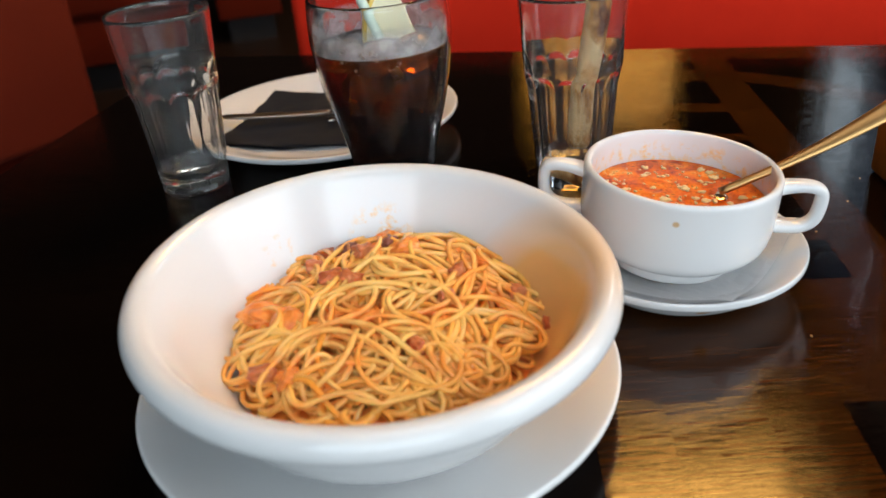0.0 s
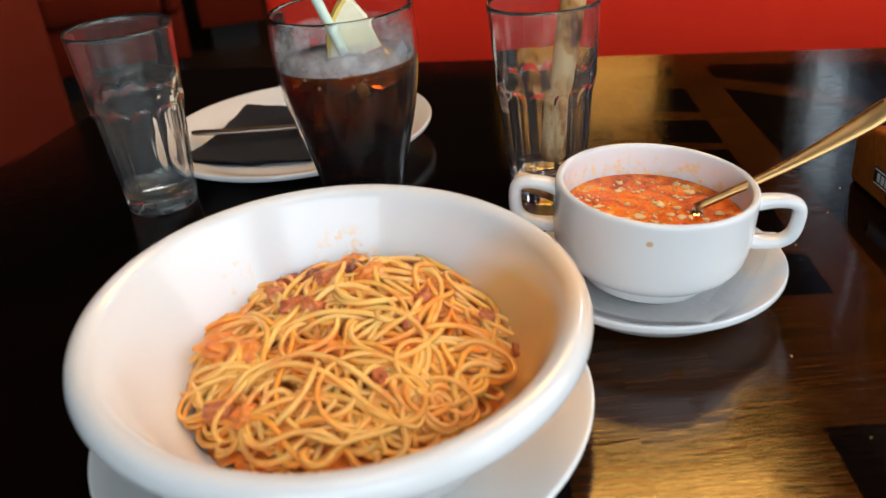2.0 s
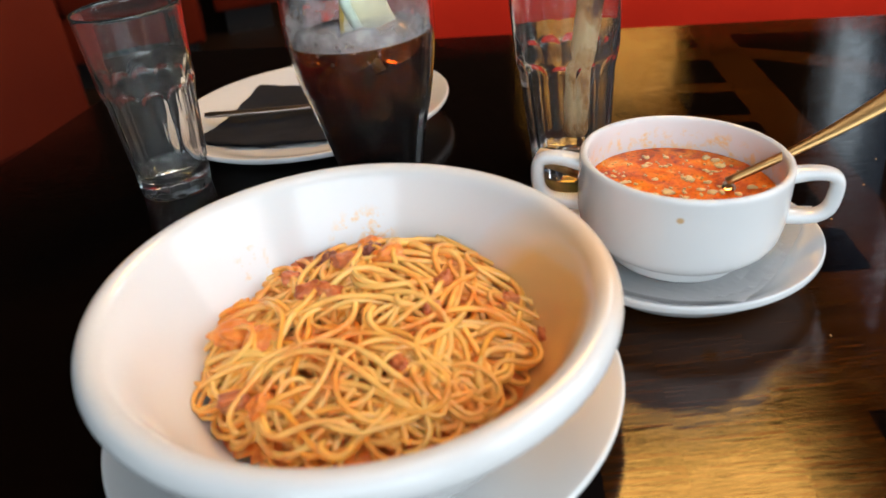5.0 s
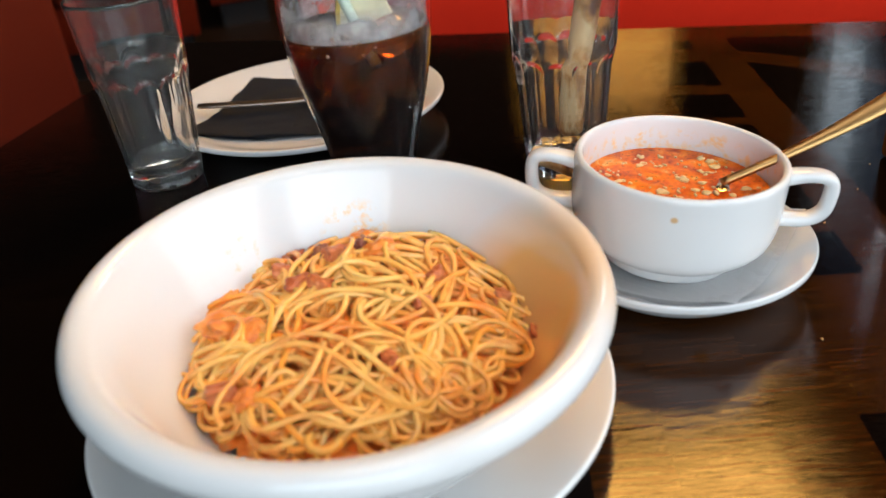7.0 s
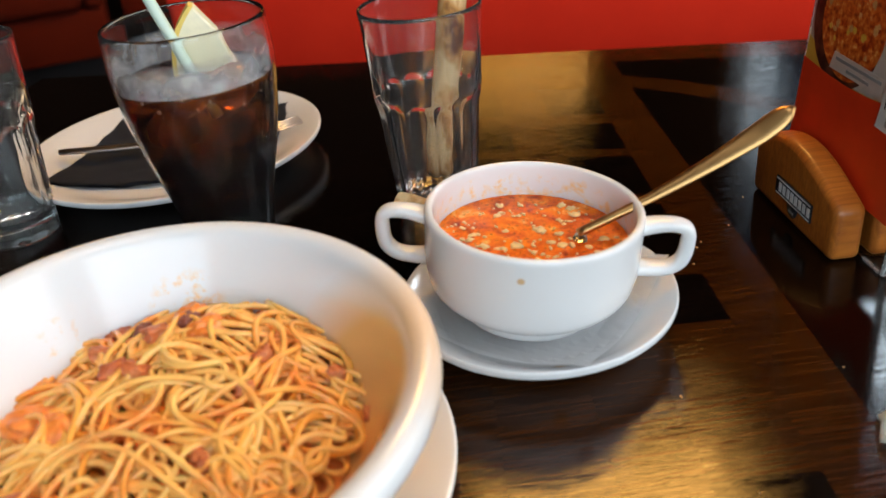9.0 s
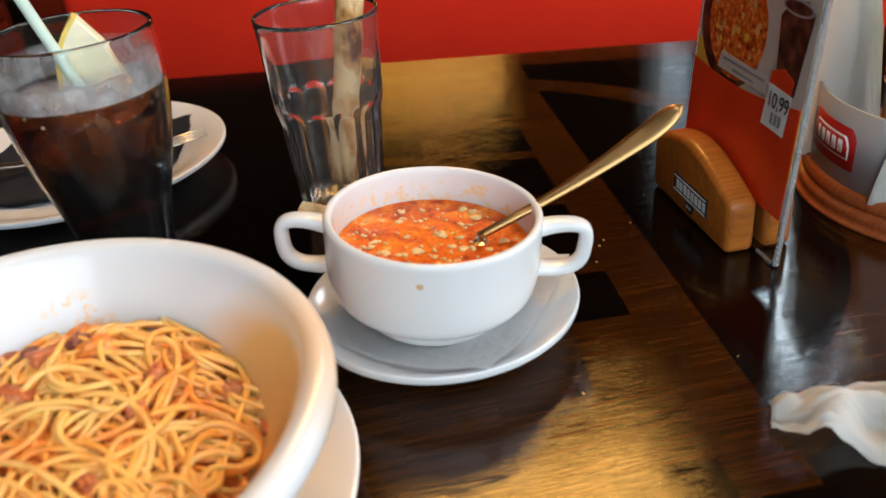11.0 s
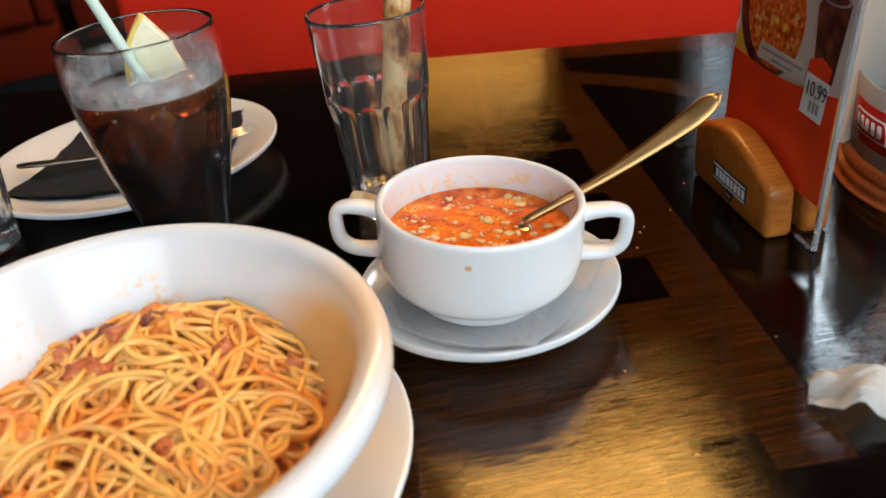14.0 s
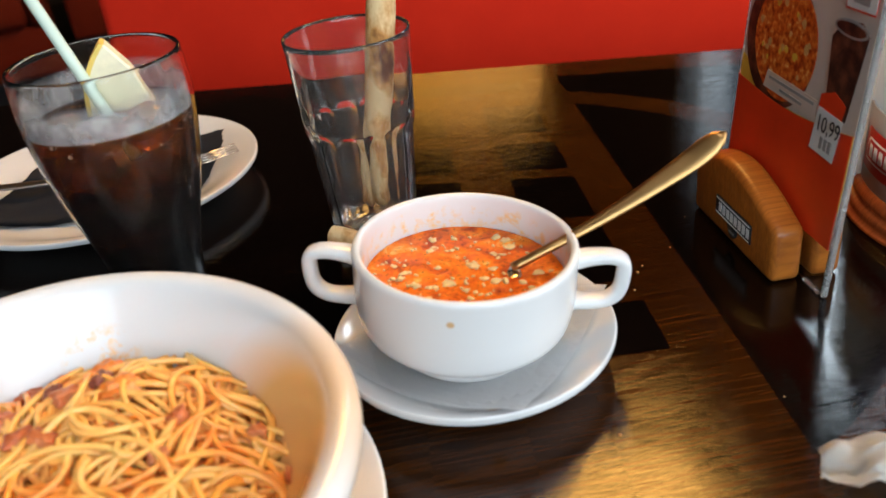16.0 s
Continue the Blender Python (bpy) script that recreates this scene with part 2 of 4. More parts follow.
def food():
    n = Nodes("sauced_pasta", rough=0.3, Subsurface_Weight=0.1, Subsurface_Scale=0.002)
    v = n.coords()
    sauce = n.noise(v, 42, 4, 0.6)
    tone = n.ramp(n.random(), [(0.0, (1.0, 0.53, 0.12)), (0.5, (1.0, 0.63, 0.20)), (1.0, (1.0, 0.43, 0.06))])
    red = n.ramp(n.noise(v, 130, 3), [(0.3, (0.86, 0.19, 0.02)), (0.7, (0.93, 0.31, 0.05))])
    n.put("Base Color", n.mix(n.ramp(sauce, [(0.46, grey(0.0)), (0.68, grey(0.85))]), tone, red))
    n.put("Roughness", n.maths("ADD", n.maths("MULTIPLY", sauce, 0.22), 0.06))
    n.bump(n.noise(v, 420, 3), 0.12, 0.0005)
    M["pasta"] = n.mat

    n = Nodes("tomato_cream_sauce", rough=0.3, Subsurface_Weight=0.15, Subsurface_Scale=0.004)
    v = n.coords()
    n.put("Base Color", n.ramp(n.noise(v, 90, 5, 0.65), [(0.30, (0.60, 0.13, 0.016)), (0.50, (0.88, 0.28, 0.045)), (0.68, (0.95, 0.52, 0.20))]))
    n.bump(n.noise(v, 220, 5), 0.8, 0.0014)
    M["sauce"] = n.mat

    n = Nodes("smoked_bacon", rough=0.35, Subsurface_Weight=0.1, Subsurface_Scale=0.003)
    v = n.coords()
    meat = n.ramp(n.noise(v, 70, 4), [(0.3, (0.30, 0.05, 0.015)), (0.5, (0.60, 0.15, 0.045)), (0.72, (0.82, 0.34, 0.13))])
    n.put("Base Color", n.mix(n.maths("MULTIPLY", n.random(), 0.5), meat, (0.60, 0.22, 0.09)))
    n.bump(n.noise(v, 300, 4), 0.5, 0.0008)
    M["bacon"] = n.mat
    M["bacon_dark"] = plain("charred_bacon", (0.30, 0.085, 0.05), 0.35, 0, 0.4, 120, 0.3)

    n = Nodes("tomato_soup", rough=0.25, Specular_IOR_Level=0.2, Subsurface_Weight=0.1, Subsurface_Scale=0.004)
    v = n.coords()
    broad = n.ramp(n.noise(v, 75, 5, 0.65, 0.8), [(0.34, (0.30, 0.022, 0.001)), (0.45, (0.72, 0.110, 0.002)), (0.60, (0.92, 0.215, 0.006)), (0.70, (0.98, 0.52, 0.14))])
    flecks = n.ramp(n.noise(v, 520, 2), [(0.32, grey(0.25)), (0.40, grey(1.0))])
    n.put("Base Color", n.mix(0.8, broad, flecks, "MULTIPLY"))
    n.bump(n.noise(v, 240, 4), 0.5, 0.0012)
    M["soup"] = n.mat
    M["curd"] = plain("white_curd", (1.0, 0.70, 0.32), 0.5, 0, 0.3, 160, 0.3)

    n = Nodes("baked_breadstick", rough=0.7)
    v = n.coords((1, 1, 0.6))
    n.put("Base Color", n.ramp(n.noise(v, 48, 4, 0.62), [(0.36, (0.16, 0.04, 0.01)), (0.46, (0.60, 0.27, 0.07)), (0.58, (0.88, 0.62, 0.32))]))
    n.bump(n.noise(v, 260, 4), 0.5, 0.001)
    M["bread"] = n.mat

    n = Nodes("cola", (0.10, 0.03, 0.006), 0.02, Transmission_Weight=0.95, IOR=1.12)
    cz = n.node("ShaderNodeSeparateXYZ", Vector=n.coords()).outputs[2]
    # height plus noise: near-black towards the bottom, amber towards the top
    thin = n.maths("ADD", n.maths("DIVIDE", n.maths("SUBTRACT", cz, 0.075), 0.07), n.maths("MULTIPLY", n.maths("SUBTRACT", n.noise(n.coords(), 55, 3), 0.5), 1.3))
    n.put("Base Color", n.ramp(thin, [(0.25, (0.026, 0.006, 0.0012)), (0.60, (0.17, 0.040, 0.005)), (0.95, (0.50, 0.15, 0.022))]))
    M["cola"] = n.mat
    M["bubble"] = Nodes("foam_bubble", (0.8, 0.6, 0.42), 0.1, Transmission_Weight=0.6, IOR=1.2).mat
    M["ice"] = Nodes("ice", (0.9, 0.60, 0.34), 0.12, Transmission_Weight=0.75, IOR=1.31).mat
    M["lemon_rind"] = plain("lemon_rind", (0.86, 0.62, 0.14), 0.45, 0, 0.15, 200, 0.3)
    M["lemon_flesh"] = plain("lemon_flesh", (0.95, 0.88, 0.62), 0.3, 0, 0.12, 160, 0.25)

    n = Nodes("printed_pizza", rough=0.3)
    v = n.coords()
    n.put("Base Color", n.ramp(n.noise(v, 280, 4, 0.6), [(0.34, (0.34, 0.03, 0.004)), (0.48, (0.66, 0.10, 0.010)), (0.60, (0.80, 0.22, 0.03)), (0.72, (0.92, 0.62, 0.22))]))
    M["print_pizza"] = n.mat
    n = Nodes("printed_cola", rough=0.3)
    n.put("Base Color", n.ramp(n.noise(n.coords(), 110, 3), [(0.4, (0.025, 0.008, 0.006)), (0.7, (0.20, 0.06, 0.03))]))
    M["print_cola"] = n.mat


food()


def glow(name, colour, strength):
    n = Nodes(name, (0.6, 0.45, 0.25), 0.6)
    n.put("Emission Color", (*colour, 1))
    n.put("Emission Strength", strength)
    weave = n.ramp(n.noise(n.coords((60, 60, 20)), 1.0, 2), [(0.3, grey(0.6)), (0.7, grey(1.0))])
    n.put("Emission Color", n.mix(1.0, weave, colour, "MULTIPLY"))
    return n.mat


M["lamp_shade"] = glow("woven_lit_shade", (1.0, 0.42, 0.04), 3.4)
M["lamp_panel"] = glow("amber_ceiling_diffuser", (1.0, 0.50, 0.11), 38)
# emission of the added fill panel over the table
M["fill_white"] = glow("white_fill_diffuser", (0.97, 0.97, 1.0), 4.6)

# ---- mesh helpers ----


def part(name, bm, material, parent=None, label="", smooth=True, m=None):
    """Links a bmesh as one mesh object, under a thing or a part."""
    me = bpy.data.meshes.new(name)
    bmesh.ops.recalc_face_normals(bm, faces=bm.faces)
    bm.to_mesh(me)
    bm.free()
    return part_mesh(name, me, material, parent, label, smooth, m)


def part_mesh(name, me, material, parent=None, label="", smooth=True, m=None):
    if not me.materials:
        me.materials.append(M[material])
    if smooth:
        me.polygons.foreach_set("use_smooth", [True] * len(me.polygons))
    ob = new(name, me)
    if m is not None:
        ob.matrix_basis = m
    if parent:
        ob.parent = parent
    if label:
        ob["label"] = label
    return ob


def thing(name, label, category, m, group="", kind=""):
    ob = new(name)
    ob.empty_display_size = 0.02
    ob.matrix_basis = m
    return tagged(ob, label, category, group, kind)


def spline(points, steps):
    """Catmull-Rom through the points."""
    p = [Vector(q) for q in points]
    p = [2 * p[0] - p[1]] + p + [2 * p[-1] - p[-2]]
    out = []
    for i in range(1, len(p) - 2):
        for s in range(steps):
            t = s / steps
            a, b, c, d = p[i - 1], p[i], p[i + 1], p[i + 2]
            out.append(0.5 * ((2 * b) + (c - a) * t + (2 * a - 5 * b + 4 * c - d) * t * t + (3 * b - a - 3 * c + d) * t ** 3))
    return out + [p[-2]]


def lathe(profile, seg=96, steps=4, shape=None):
    """Turns a profile of (radius, height) round z. shape(angle, radius, height) may change the radius."""
    pts = spline([(r, 0, z) for r, z in profile], steps) if steps > 1 else [Vector((r, 0, z)) for r, z in profile]
    bm = bmesh.new()
    rings = []
    for q in pts:
        r, z = max(q.x, 0.0), q.z
        if r < 1e-5:
            rings.append([bm.verts.new((0, 0, z))])
            continue
        ring = []
        for k in range(seg):
            a = 2 * math.pi * k / seg
            rr = shape(a, r, z) if shape else r
            ring.append(bm.verts.new((rr * math.cos(a), rr * math.sin(a), z)))
        rings.append(ring)
    for A, B in zip(rings, rings[1:]):
        for k in range(seg):
            j = (k + 1) % seg
            if len(A) == 1 and len(B) == 1:
                break
            if len(A) == 1:
                bm.faces.new((A[0], B[k], B[j]))
            elif len(B) == 1:
                bm.faces.new((A[k], A[j], B[0]))
            else:
                bm.faces.new((A[k], A[j], B[j], B[k]))
    return bm


def sweep_mesh(name, path, section, scales=None, roll=0.0):
    """A closed tube: section, a list of (x, y), carried along a path of points."""
    P = np.array([tuple(p) for p in path], float)
    T = np.gradient(P, axis=0)
    T /= np.linalg.norm(T, axis=1)[:, None] + 1e-12
    up = np.array((0.0, 0.0, 1.0)) if abs(T[0][2]) < 0.9 else np.array((0.0, 1.0, 0.0))
    side = np.cross(T[0], up)
    side /= np.linalg.norm(side)
    S = np.array(section, float)
    verts, n = [], len(S)
    for i, (p, t) in enumerate(zip(P, T)):
        side = side - t * side.dot(t)
        side /= np.linalg.norm(side) + 1e-12
        upv = np.cross(side, t)
        sd, uv = side * math.cos(roll) + upv * math.sin(roll), upv * math.cos(roll) - side * math.sin(roll)
        k = scales[i] if scales is not None else (1, 1)
        verts.append(p + S[:, :1] * k[0] * sd + S[:, 1:] * k[1] * uv)
    V = np.concatenate(verts)
    faces = [(i * n + k, i * n + (k + 1) % n, (i + 1) * n + (k + 1) % n, (i + 1) * n + k) for i in range(len(P) - 1) for k in range(n)]
    faces += [tuple(range(n))[::-1], tuple((len(P) - 1) * n + k for k in range(n))]
    me = bpy.data.meshes.new(name)
    me.from_pydata(V.tolist(), [], faces)
    return me


def ring_section(rx, ry, n=8, power=1.0):
    out = []
    for k in range(n):
        c, s = math.cos(2 * math.pi * k / n), math.sin(2 * math.pi * k / n)
        out.append((rx * math.copysign(abs(c) ** power, c), ry * math.copysign(abs(s) ** power, s)))
    return out


def box(x0, x1, y0, y1, z0, z1, bevel=0.0, seg=2, bm=None):
    own = bm is None
    bm = bm or bmesh.new()
    r = bmesh.ops.create_cube(bm, size=1, matrix=Matrix.Translation(((x0 + x1) / 2, (y0 + y1) / 2, (z0 + z1) / 2)) @ Matrix.Diagonal((x1 - x0, y1 - y0, z1 - z0, 1)))
    if bevel and own:
        bmesh.ops.bevel(bm, geom=bm.edges[:], offset=bevel, segments=seg, affect="EDGES", profile=0.5)
    return bm


def prism(poly, z0, z1, bevel=0.0):
    """An upright prism over a polygon of (x, y)."""
    bm = bmesh.new()
    low = [bm.verts.new((x, y, z0)) for x, y in poly]
    top = [bm.verts.new((x, y, z1)) for x, y in poly]
    bm.faces.new(low[::-1])
    lid = bm.faces.new(top)
    n = len(poly)
    for k in range(n):
        bm.faces.new((low[k], low[(k + 1) % n], top[(k + 1) % n], top[k]))
    if bevel:
        bmesh.ops.bevel(bm, geom=list(lid.edges), offset=bevel, segments=1, affect="EDGES")
    return bm


def lump(seed, sx, sy, sz, rough=0.25, freq=1.6, level=2, square=0.0):
    """An irregular chunk."""
    bm = bmesh.new()
    bmesh.ops.create_icosphere(bm, subdivisions=level, radius=1)
    off = Vector((seed * 3.7, seed * 1.3, seed * 2.1))
    for v in bm.verts:
        d = v.co.normalized()
        k = 1 + rough * noise.noise(d * freq + off)
        if square:
            k *= (1 - square) + square / max(abs(d.x), abs(d.y), abs(d.z))
        v.co = Vector((d.x * sx, d.y * sy, d.z * sz)) * k
    return bm


def clip(poly, half):
    """A convex polygon cut to the side of the line where (p - o) . n <= 0."""
    (ox, oy), (nx, ny) = half
    out = []
    for i, a in enumerate(poly):
        b = poly[(i + 1) % len(poly)]
        da, db = (a[0] - ox) * nx + (a[1] - oy) * ny, (b[0] - ox) * nx + (b[1] - oy) * ny
        if da <= 0:
            out.append(a)
        if da * db < 0:
            t = da / (da - db)
            out.append((a[0] + (b[0] - a[0]) * t, a[1] + (b[1] - a[1]) * t))
    return out

# ---- the room ----
X0, X1, Y0, Y1, HIGH = ROOM
TH = 0.2


def wall(name, along, fixed, thick, lo, hi, openings, label):
    """A wall along x or y with through openings (lo, hi, sill, head)."""
    bm = bmesh.new()

    def slab(a, b, z0, z1):
        if b - a > 1e-4 and z1 - z0 > 1e-4:
            f = sorted((fixed, fixed + thick))
            box(*((a, b, *f) if along == "x" else (*f, a, b)), z0, z1, bm=bm)

    at = lo
    for a, b, sill, head in openings:
        slab(at, a, 0, HIGH)
        slab(a, b, 0, sill)
        slab(a, b, head, HIGH)
        at = b
    slab(at, hi, 0, HIGH)
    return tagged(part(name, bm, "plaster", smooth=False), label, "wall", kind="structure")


def window(name, along, fixed, a, b, sill, head):
    win = thing(name, "tall daylit window with a dark painted frame", "window", Matrix(), kind="structure")
    w = 0.06

    def bar(u0, u1, z0, z1):
        f = (fixed - 0.04, fixed + 0.04)
        bm = box(*((u0, u1, *f) if along == "x" else (*f, u0, u1)), z0, z1, 0.006)
        part("window_frame", bm, "frame_paint", win, smooth=False)

    mid = (a + b) / 2
    bar(a, a + w, sill, head), bar(b - w, b, sill, head), bar(a + w, b - w, sill, sill + w), bar(a + w, b - w, head - w, head), bar(mid - 0.03, mid + 0.03, sill + w, head - w)
    for u0, u1 in ((a + w, mid - 0.03), (mid + 0.03, b - w)):
        f = (fixed - 0.003, fixed + 0.003)
        pane = part("pane", box(*((u0, u1, *f) if along == "x" else (*f, u0, u1)), sill + w, head - w), "glass", win, smooth=False)
        pane.visible_shadow = False


tagged(part("floor", box(X0, X1, Y0, Y1, -0.05, 0.0), "floor", smooth=False), "dark wooden restaurant floor in deep shade", "floor", kind="structure")
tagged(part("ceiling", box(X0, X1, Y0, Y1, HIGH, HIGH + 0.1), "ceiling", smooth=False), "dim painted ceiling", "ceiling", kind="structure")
wall("wall_north", "x", Y1, TH, X0 - TH, X1 + TH, [], "dim plaster wall")
wall("wall_south", "x", Y0, -TH, X0 - TH, X1 + TH, [(-1.0, 1.3, 0.9, 2.9)], "plaster wall with a window")
wall("wall_east", "y", X1, TH, Y0, Y1, [(-1.25, 0.65, 0.8, 3.0), (2.05, 4.1, 1.7, 3.1)], "plaster wall with two windows")
wall("wall_west", "y", X0, -TH, Y0, Y1, [], "dim plaster wall")
window("window_1", "x", Y0 - 0.12, -1.0, 1.3, 0.9, 2.9)
window("window_2", "y", X1 + 0.12, -1.25, 0.65, 0.8, 3.0)
window("window_3", "y", X1 + 0.12, 2.05, 4.1, 1.7, 3.1)


def pendant_lamp():
    t = thing("pendant_lamp", "wide woven drum shade glowing amber over the next table", "lamp", pose(0.42, 2.22, 0.0))
    bm = lathe([(0.195, 1.28), (0.20, 1.26), (0.20, 1.11), (0.195, 1.09), (0.185, 1.09), (0.185, 1.28), (0.195, 1.28)], 64, 1)
    part("shade", bm, "lamp_shade", t, "woven amber shade")
    part_mesh("cord", sweep_mesh("cord", [(0, 0, 1.25), (0, 0, 2.3), (0, 0, HIGH - 0.03)], ring_section(0.004, 0.004)), "black_plastic", t)
    part("canopy", lathe([(0, HIGH - 0.035), (0.05, HIGH - 0.03), (0.055, HIGH - 0.001), (0, HIGH - 0.001)], 32, 1), "black_plastic", t)


def ceiling_panel(label, x, y, hx, hy, material):
    t = thing("ceiling_light", label, "lamp", pose(x, y, HIGH - 0.10), "ceiling lights")
    part("diffuser", box(-hx, hx, -hy, hy, 0.0, 0.04, 0.01), material, t, "lit diffuser", False)
    for a, b, c, d in ((-hx - 0.04, -hx, -hy - 0.04, hy + 0.04), (hx, hx + 0.04, -hy - 0.04, hy + 0.04), (-hx, hx, -hy - 0.04, -hy), (-hx, hx, hy, hy + 0.04)):
        part("frame", box(a, b, c, d, 0.0, 0.10, 0.004), "black_plastic", t, "", False)


pendant_lamp()
ceiling_panel("large amber ceiling light with a dark frame", 0.76, 2.20, 0.50, 0.44, "lamp_panel")
# unseen panel added as fill to brighten the tableware from above
ceiling_panel("added white fill panel, unseen above the table", 0.25, -0.25, 0.5, 0.45, "fill_white")

# ---- the table ----
CORNER = Vector((-0.30, 0.992, 0))
EU, EV = Vector((0.9744, -0.2257, 0)), Vector((-0.2257, -0.9744, 0))  # along the far edge, and towards the guest
LONG, DEEP, TOP = 1.45, 1.02, 0.75


def table_corner(a, b):
    q = CORNER + EU * a + EV * b
    return (q.x, q.y)


OUTLINE = [table_corner(0, 0), table_corner(LONG, 0), table_corner(LONG, DEEP), table_corner(0, DEEP)]
PO, PB = Vector((0.2455, 0.355, 0)), Vector((0.057, 0.9984, 0))
PA = Vector((PB.y, -PB.x, 0))


def inlay_xy(p, q):
    v = PO + PA * p + PB * q
    return (v.x, v.y)


RING = (-0.106, 0.167, 0.2522, 0.281)  # centre and radii of the inlaid ring, in the pattern's frame
BAND = (-0.0135, 0.0205)  # the broad strip that cuts the ring


def arc(radius, p0, p1, up, steps=26):
    """Points of a ring's upper or lower half between two values of p."""
    cp, cq = RING[0], RING[1]
    out = []
    for k in range(steps + 1):
        p = p0 + (p1 - p0) * k / steps
        h = math.sqrt(max(0.0, radius ** 2 - (p - cp) ** 2))
        out.append((p, cq + (h if up else -h)))
    return out


def skewed(p, q):
    """The cross bars run with the far edge, more so the further they lie."""
    return (p, q - 0.19 * max(0.0, min(1.0, (q - 0.06) / 0.18)) * (p - BAND[0]))


def inlay_pieces():
    """Polygons of the marquetry in the pattern's own frame, with their tone."""
    inner, outer = RING[2], RING[3]
    reach, far = RING[0] + inner, RING[0] + outer
    out = [([(BAND[0], -0.098), (BAND[1], -0.098), (BAND[1], 0.62), (BAND[0], 0.62)], "brown"), ([(BAND[0], -0.75), (BAND[1], -0.75), (BAND[1], -0.098), (BAND[0], -0.098)], "black")]
    # black segment between the strip and the ring, in two leaves
    mid = RING[1] + 0.012
    for up in (True, False):
        out.append(([(BAND[1], mid), (reach, mid)] + arc(inner, reach, BAND[1], up)[1:], "black"))
        out.append((arc(inner, reach, BAND[1], up) + arc(outer, BAND[1], far, up), "brown"))
    # outside the ring: a dark spandrel, then the brown border
    out.append((arc(outer, BAND[1], far, True) + [(0.80, RING[1]), (0.80, 0.300), (BAND[1], 0.462)], "black"))
    out.append(([(BAND[1], 0.462), (0.80, 0.300), (0.80, 0.62), (BAND[1], 0.62)], "brown"))
    near = -0.072
    low = [w for w in arc(outer, BAND[1], far, False, 60) if w[1] > near]
    out.append((low + [(0.62, RING[1]), (0.62, near), (low[0][0], near)], "brown"))
    out.append(([w for w in arc(outer, BAND[1], far, False, 60) if w[1] <= near] + [(low[0][0], near), (0.62, near), (0.62, -0.75), (BAND[1], -0.75)], "black"))
    out.append(([(0.62, -0.75), (1.4, -0.75), (1.4, RING[1]), (0.62, RING[1])], "brown"))
    # lattice on the other side of the strip
    rows = [(0.460, 0.620, "brown"), (0.432, 0.460, "black"), (0.394, 0.432, "brown"), (0.331, 0.394, "cells"), (0.309, 0.331, "brown"), (0.2575, 0.309, "cells"), (0.2435, 0.2575, "brown"), (0.181, 0.2435, "cells"), (0.166, 0.181, "brown"),
            (0.100, 0.166, "cells"), (0.0785, 0.100, "brown"), (0.033, 0.0785, "cells"), (-0.020, 0.033, "brown"), (-0.075, -0.020, "brown"), (-0.17, -0.075, "brown"), (-0.30, -0.17, "brown"), (-0.75, -0.30, "brown")]
    cuts = [(-0.0590, BAND[0], "black"), (-0.0950, -0.0590, "brown"), (-0.1400, -0.0950, "black"), (-0.1740, -0.1400, "brown"), (-0.2250, -0.1740, "black"), (-0.90, -0.2250, "black")]
    for q0, q1, kind in rows:
        for p0, p1, tone in cuts:
            if kind != "cells":
                tone = kind if p0 > -0.20 else "black"
            if q1 < -0.07 and p1 == BAND[0]:
                tone = "black"
            out.append(([skewed(p0, q0), skewed(p1, q0), skewed(p1, q1), skewed(p0, q1)], tone))
    return out


def table():
    t = thing("restaurant_table", "glossy dark table with brown and black inlaid oak veneer", "table", pose(0, 0, 0))
    part("tabletop", prism(OUTLINE, TOP - 0.04, TOP - 0.0025, 0.0), "oak_edge", t, "dark oak core and edge", False)
    for a, b in ((0.08, 0.08), (LONG - 0.08, 0.08), (LONG - 0.08, DEEP - 0.08), (0.08, DEEP - 0.08)):
        x, y = table_corner(a, b)
        part("leg", box(x - 0.035, x + 0.035, y - 0.035, y + 0.035, 0, TOP - 0.04, 0.004), "oak_edge", t, "", False)
    gap = 0.00004
    sides = []
    c = sum((Vector((*p, 0)) for p in OUTLINE), Vector()) / 4
    for i, p in enumerate(OUTLINE):
        q = OUTLINE[(i + 1) % 4]
        n = Vector((q[1] - p[1], p[0] - q[0], 0)).normalized()
        if (c - Vector((*p, 0))).dot(n) > 0:
            n = -n
        sides.append((p, (n.x, n.y)))
    for poly, tone in inlay_pieces():
        poly = [inlay_xy(*w) for w in poly]
        c = Vector((sum(p[0] for p in poly) / len(poly), sum(p[1] for p in poly) / len(poly)))
        poly = [tuple(Vector(p) + (c - Vector(p)).normalized() * gap) for p in poly]
        for s in sides:
            poly = clip(poly, s) if len(poly) > 2 else poly
        if len(poly) > 2:
            part("veneer_panel", prism(poly, TOP - 0.0025, TOP, 0.0), "oak_" + tone, t, "black-stained veneer" if tone == "black" else "", False)


table()

# ---- benches round it ----


def bench_back():
    t = thing("bench", "long red upholstered bench with a low back", "bench", Matrix.Translation((-0.225, 1.30, 0)) @ pose(0, 0, 0, 0, 0, -13.04))
    part("backrest", box(0, 2.05, 0.0, 0.12, 0.40, 0.835, 0.018, 3), "red_fabric", t, "bright red woven fabric back")
    part("seat", box(0, 2.05, -0.30, -0.004, 0.36, 0.46, 0.02, 3), "black_plastic", t, "black padded seat")
    part("plinth", box(0.02, 2.03, -0.26, 0.10, 0, 0.355), "frame_paint", t, "", False)


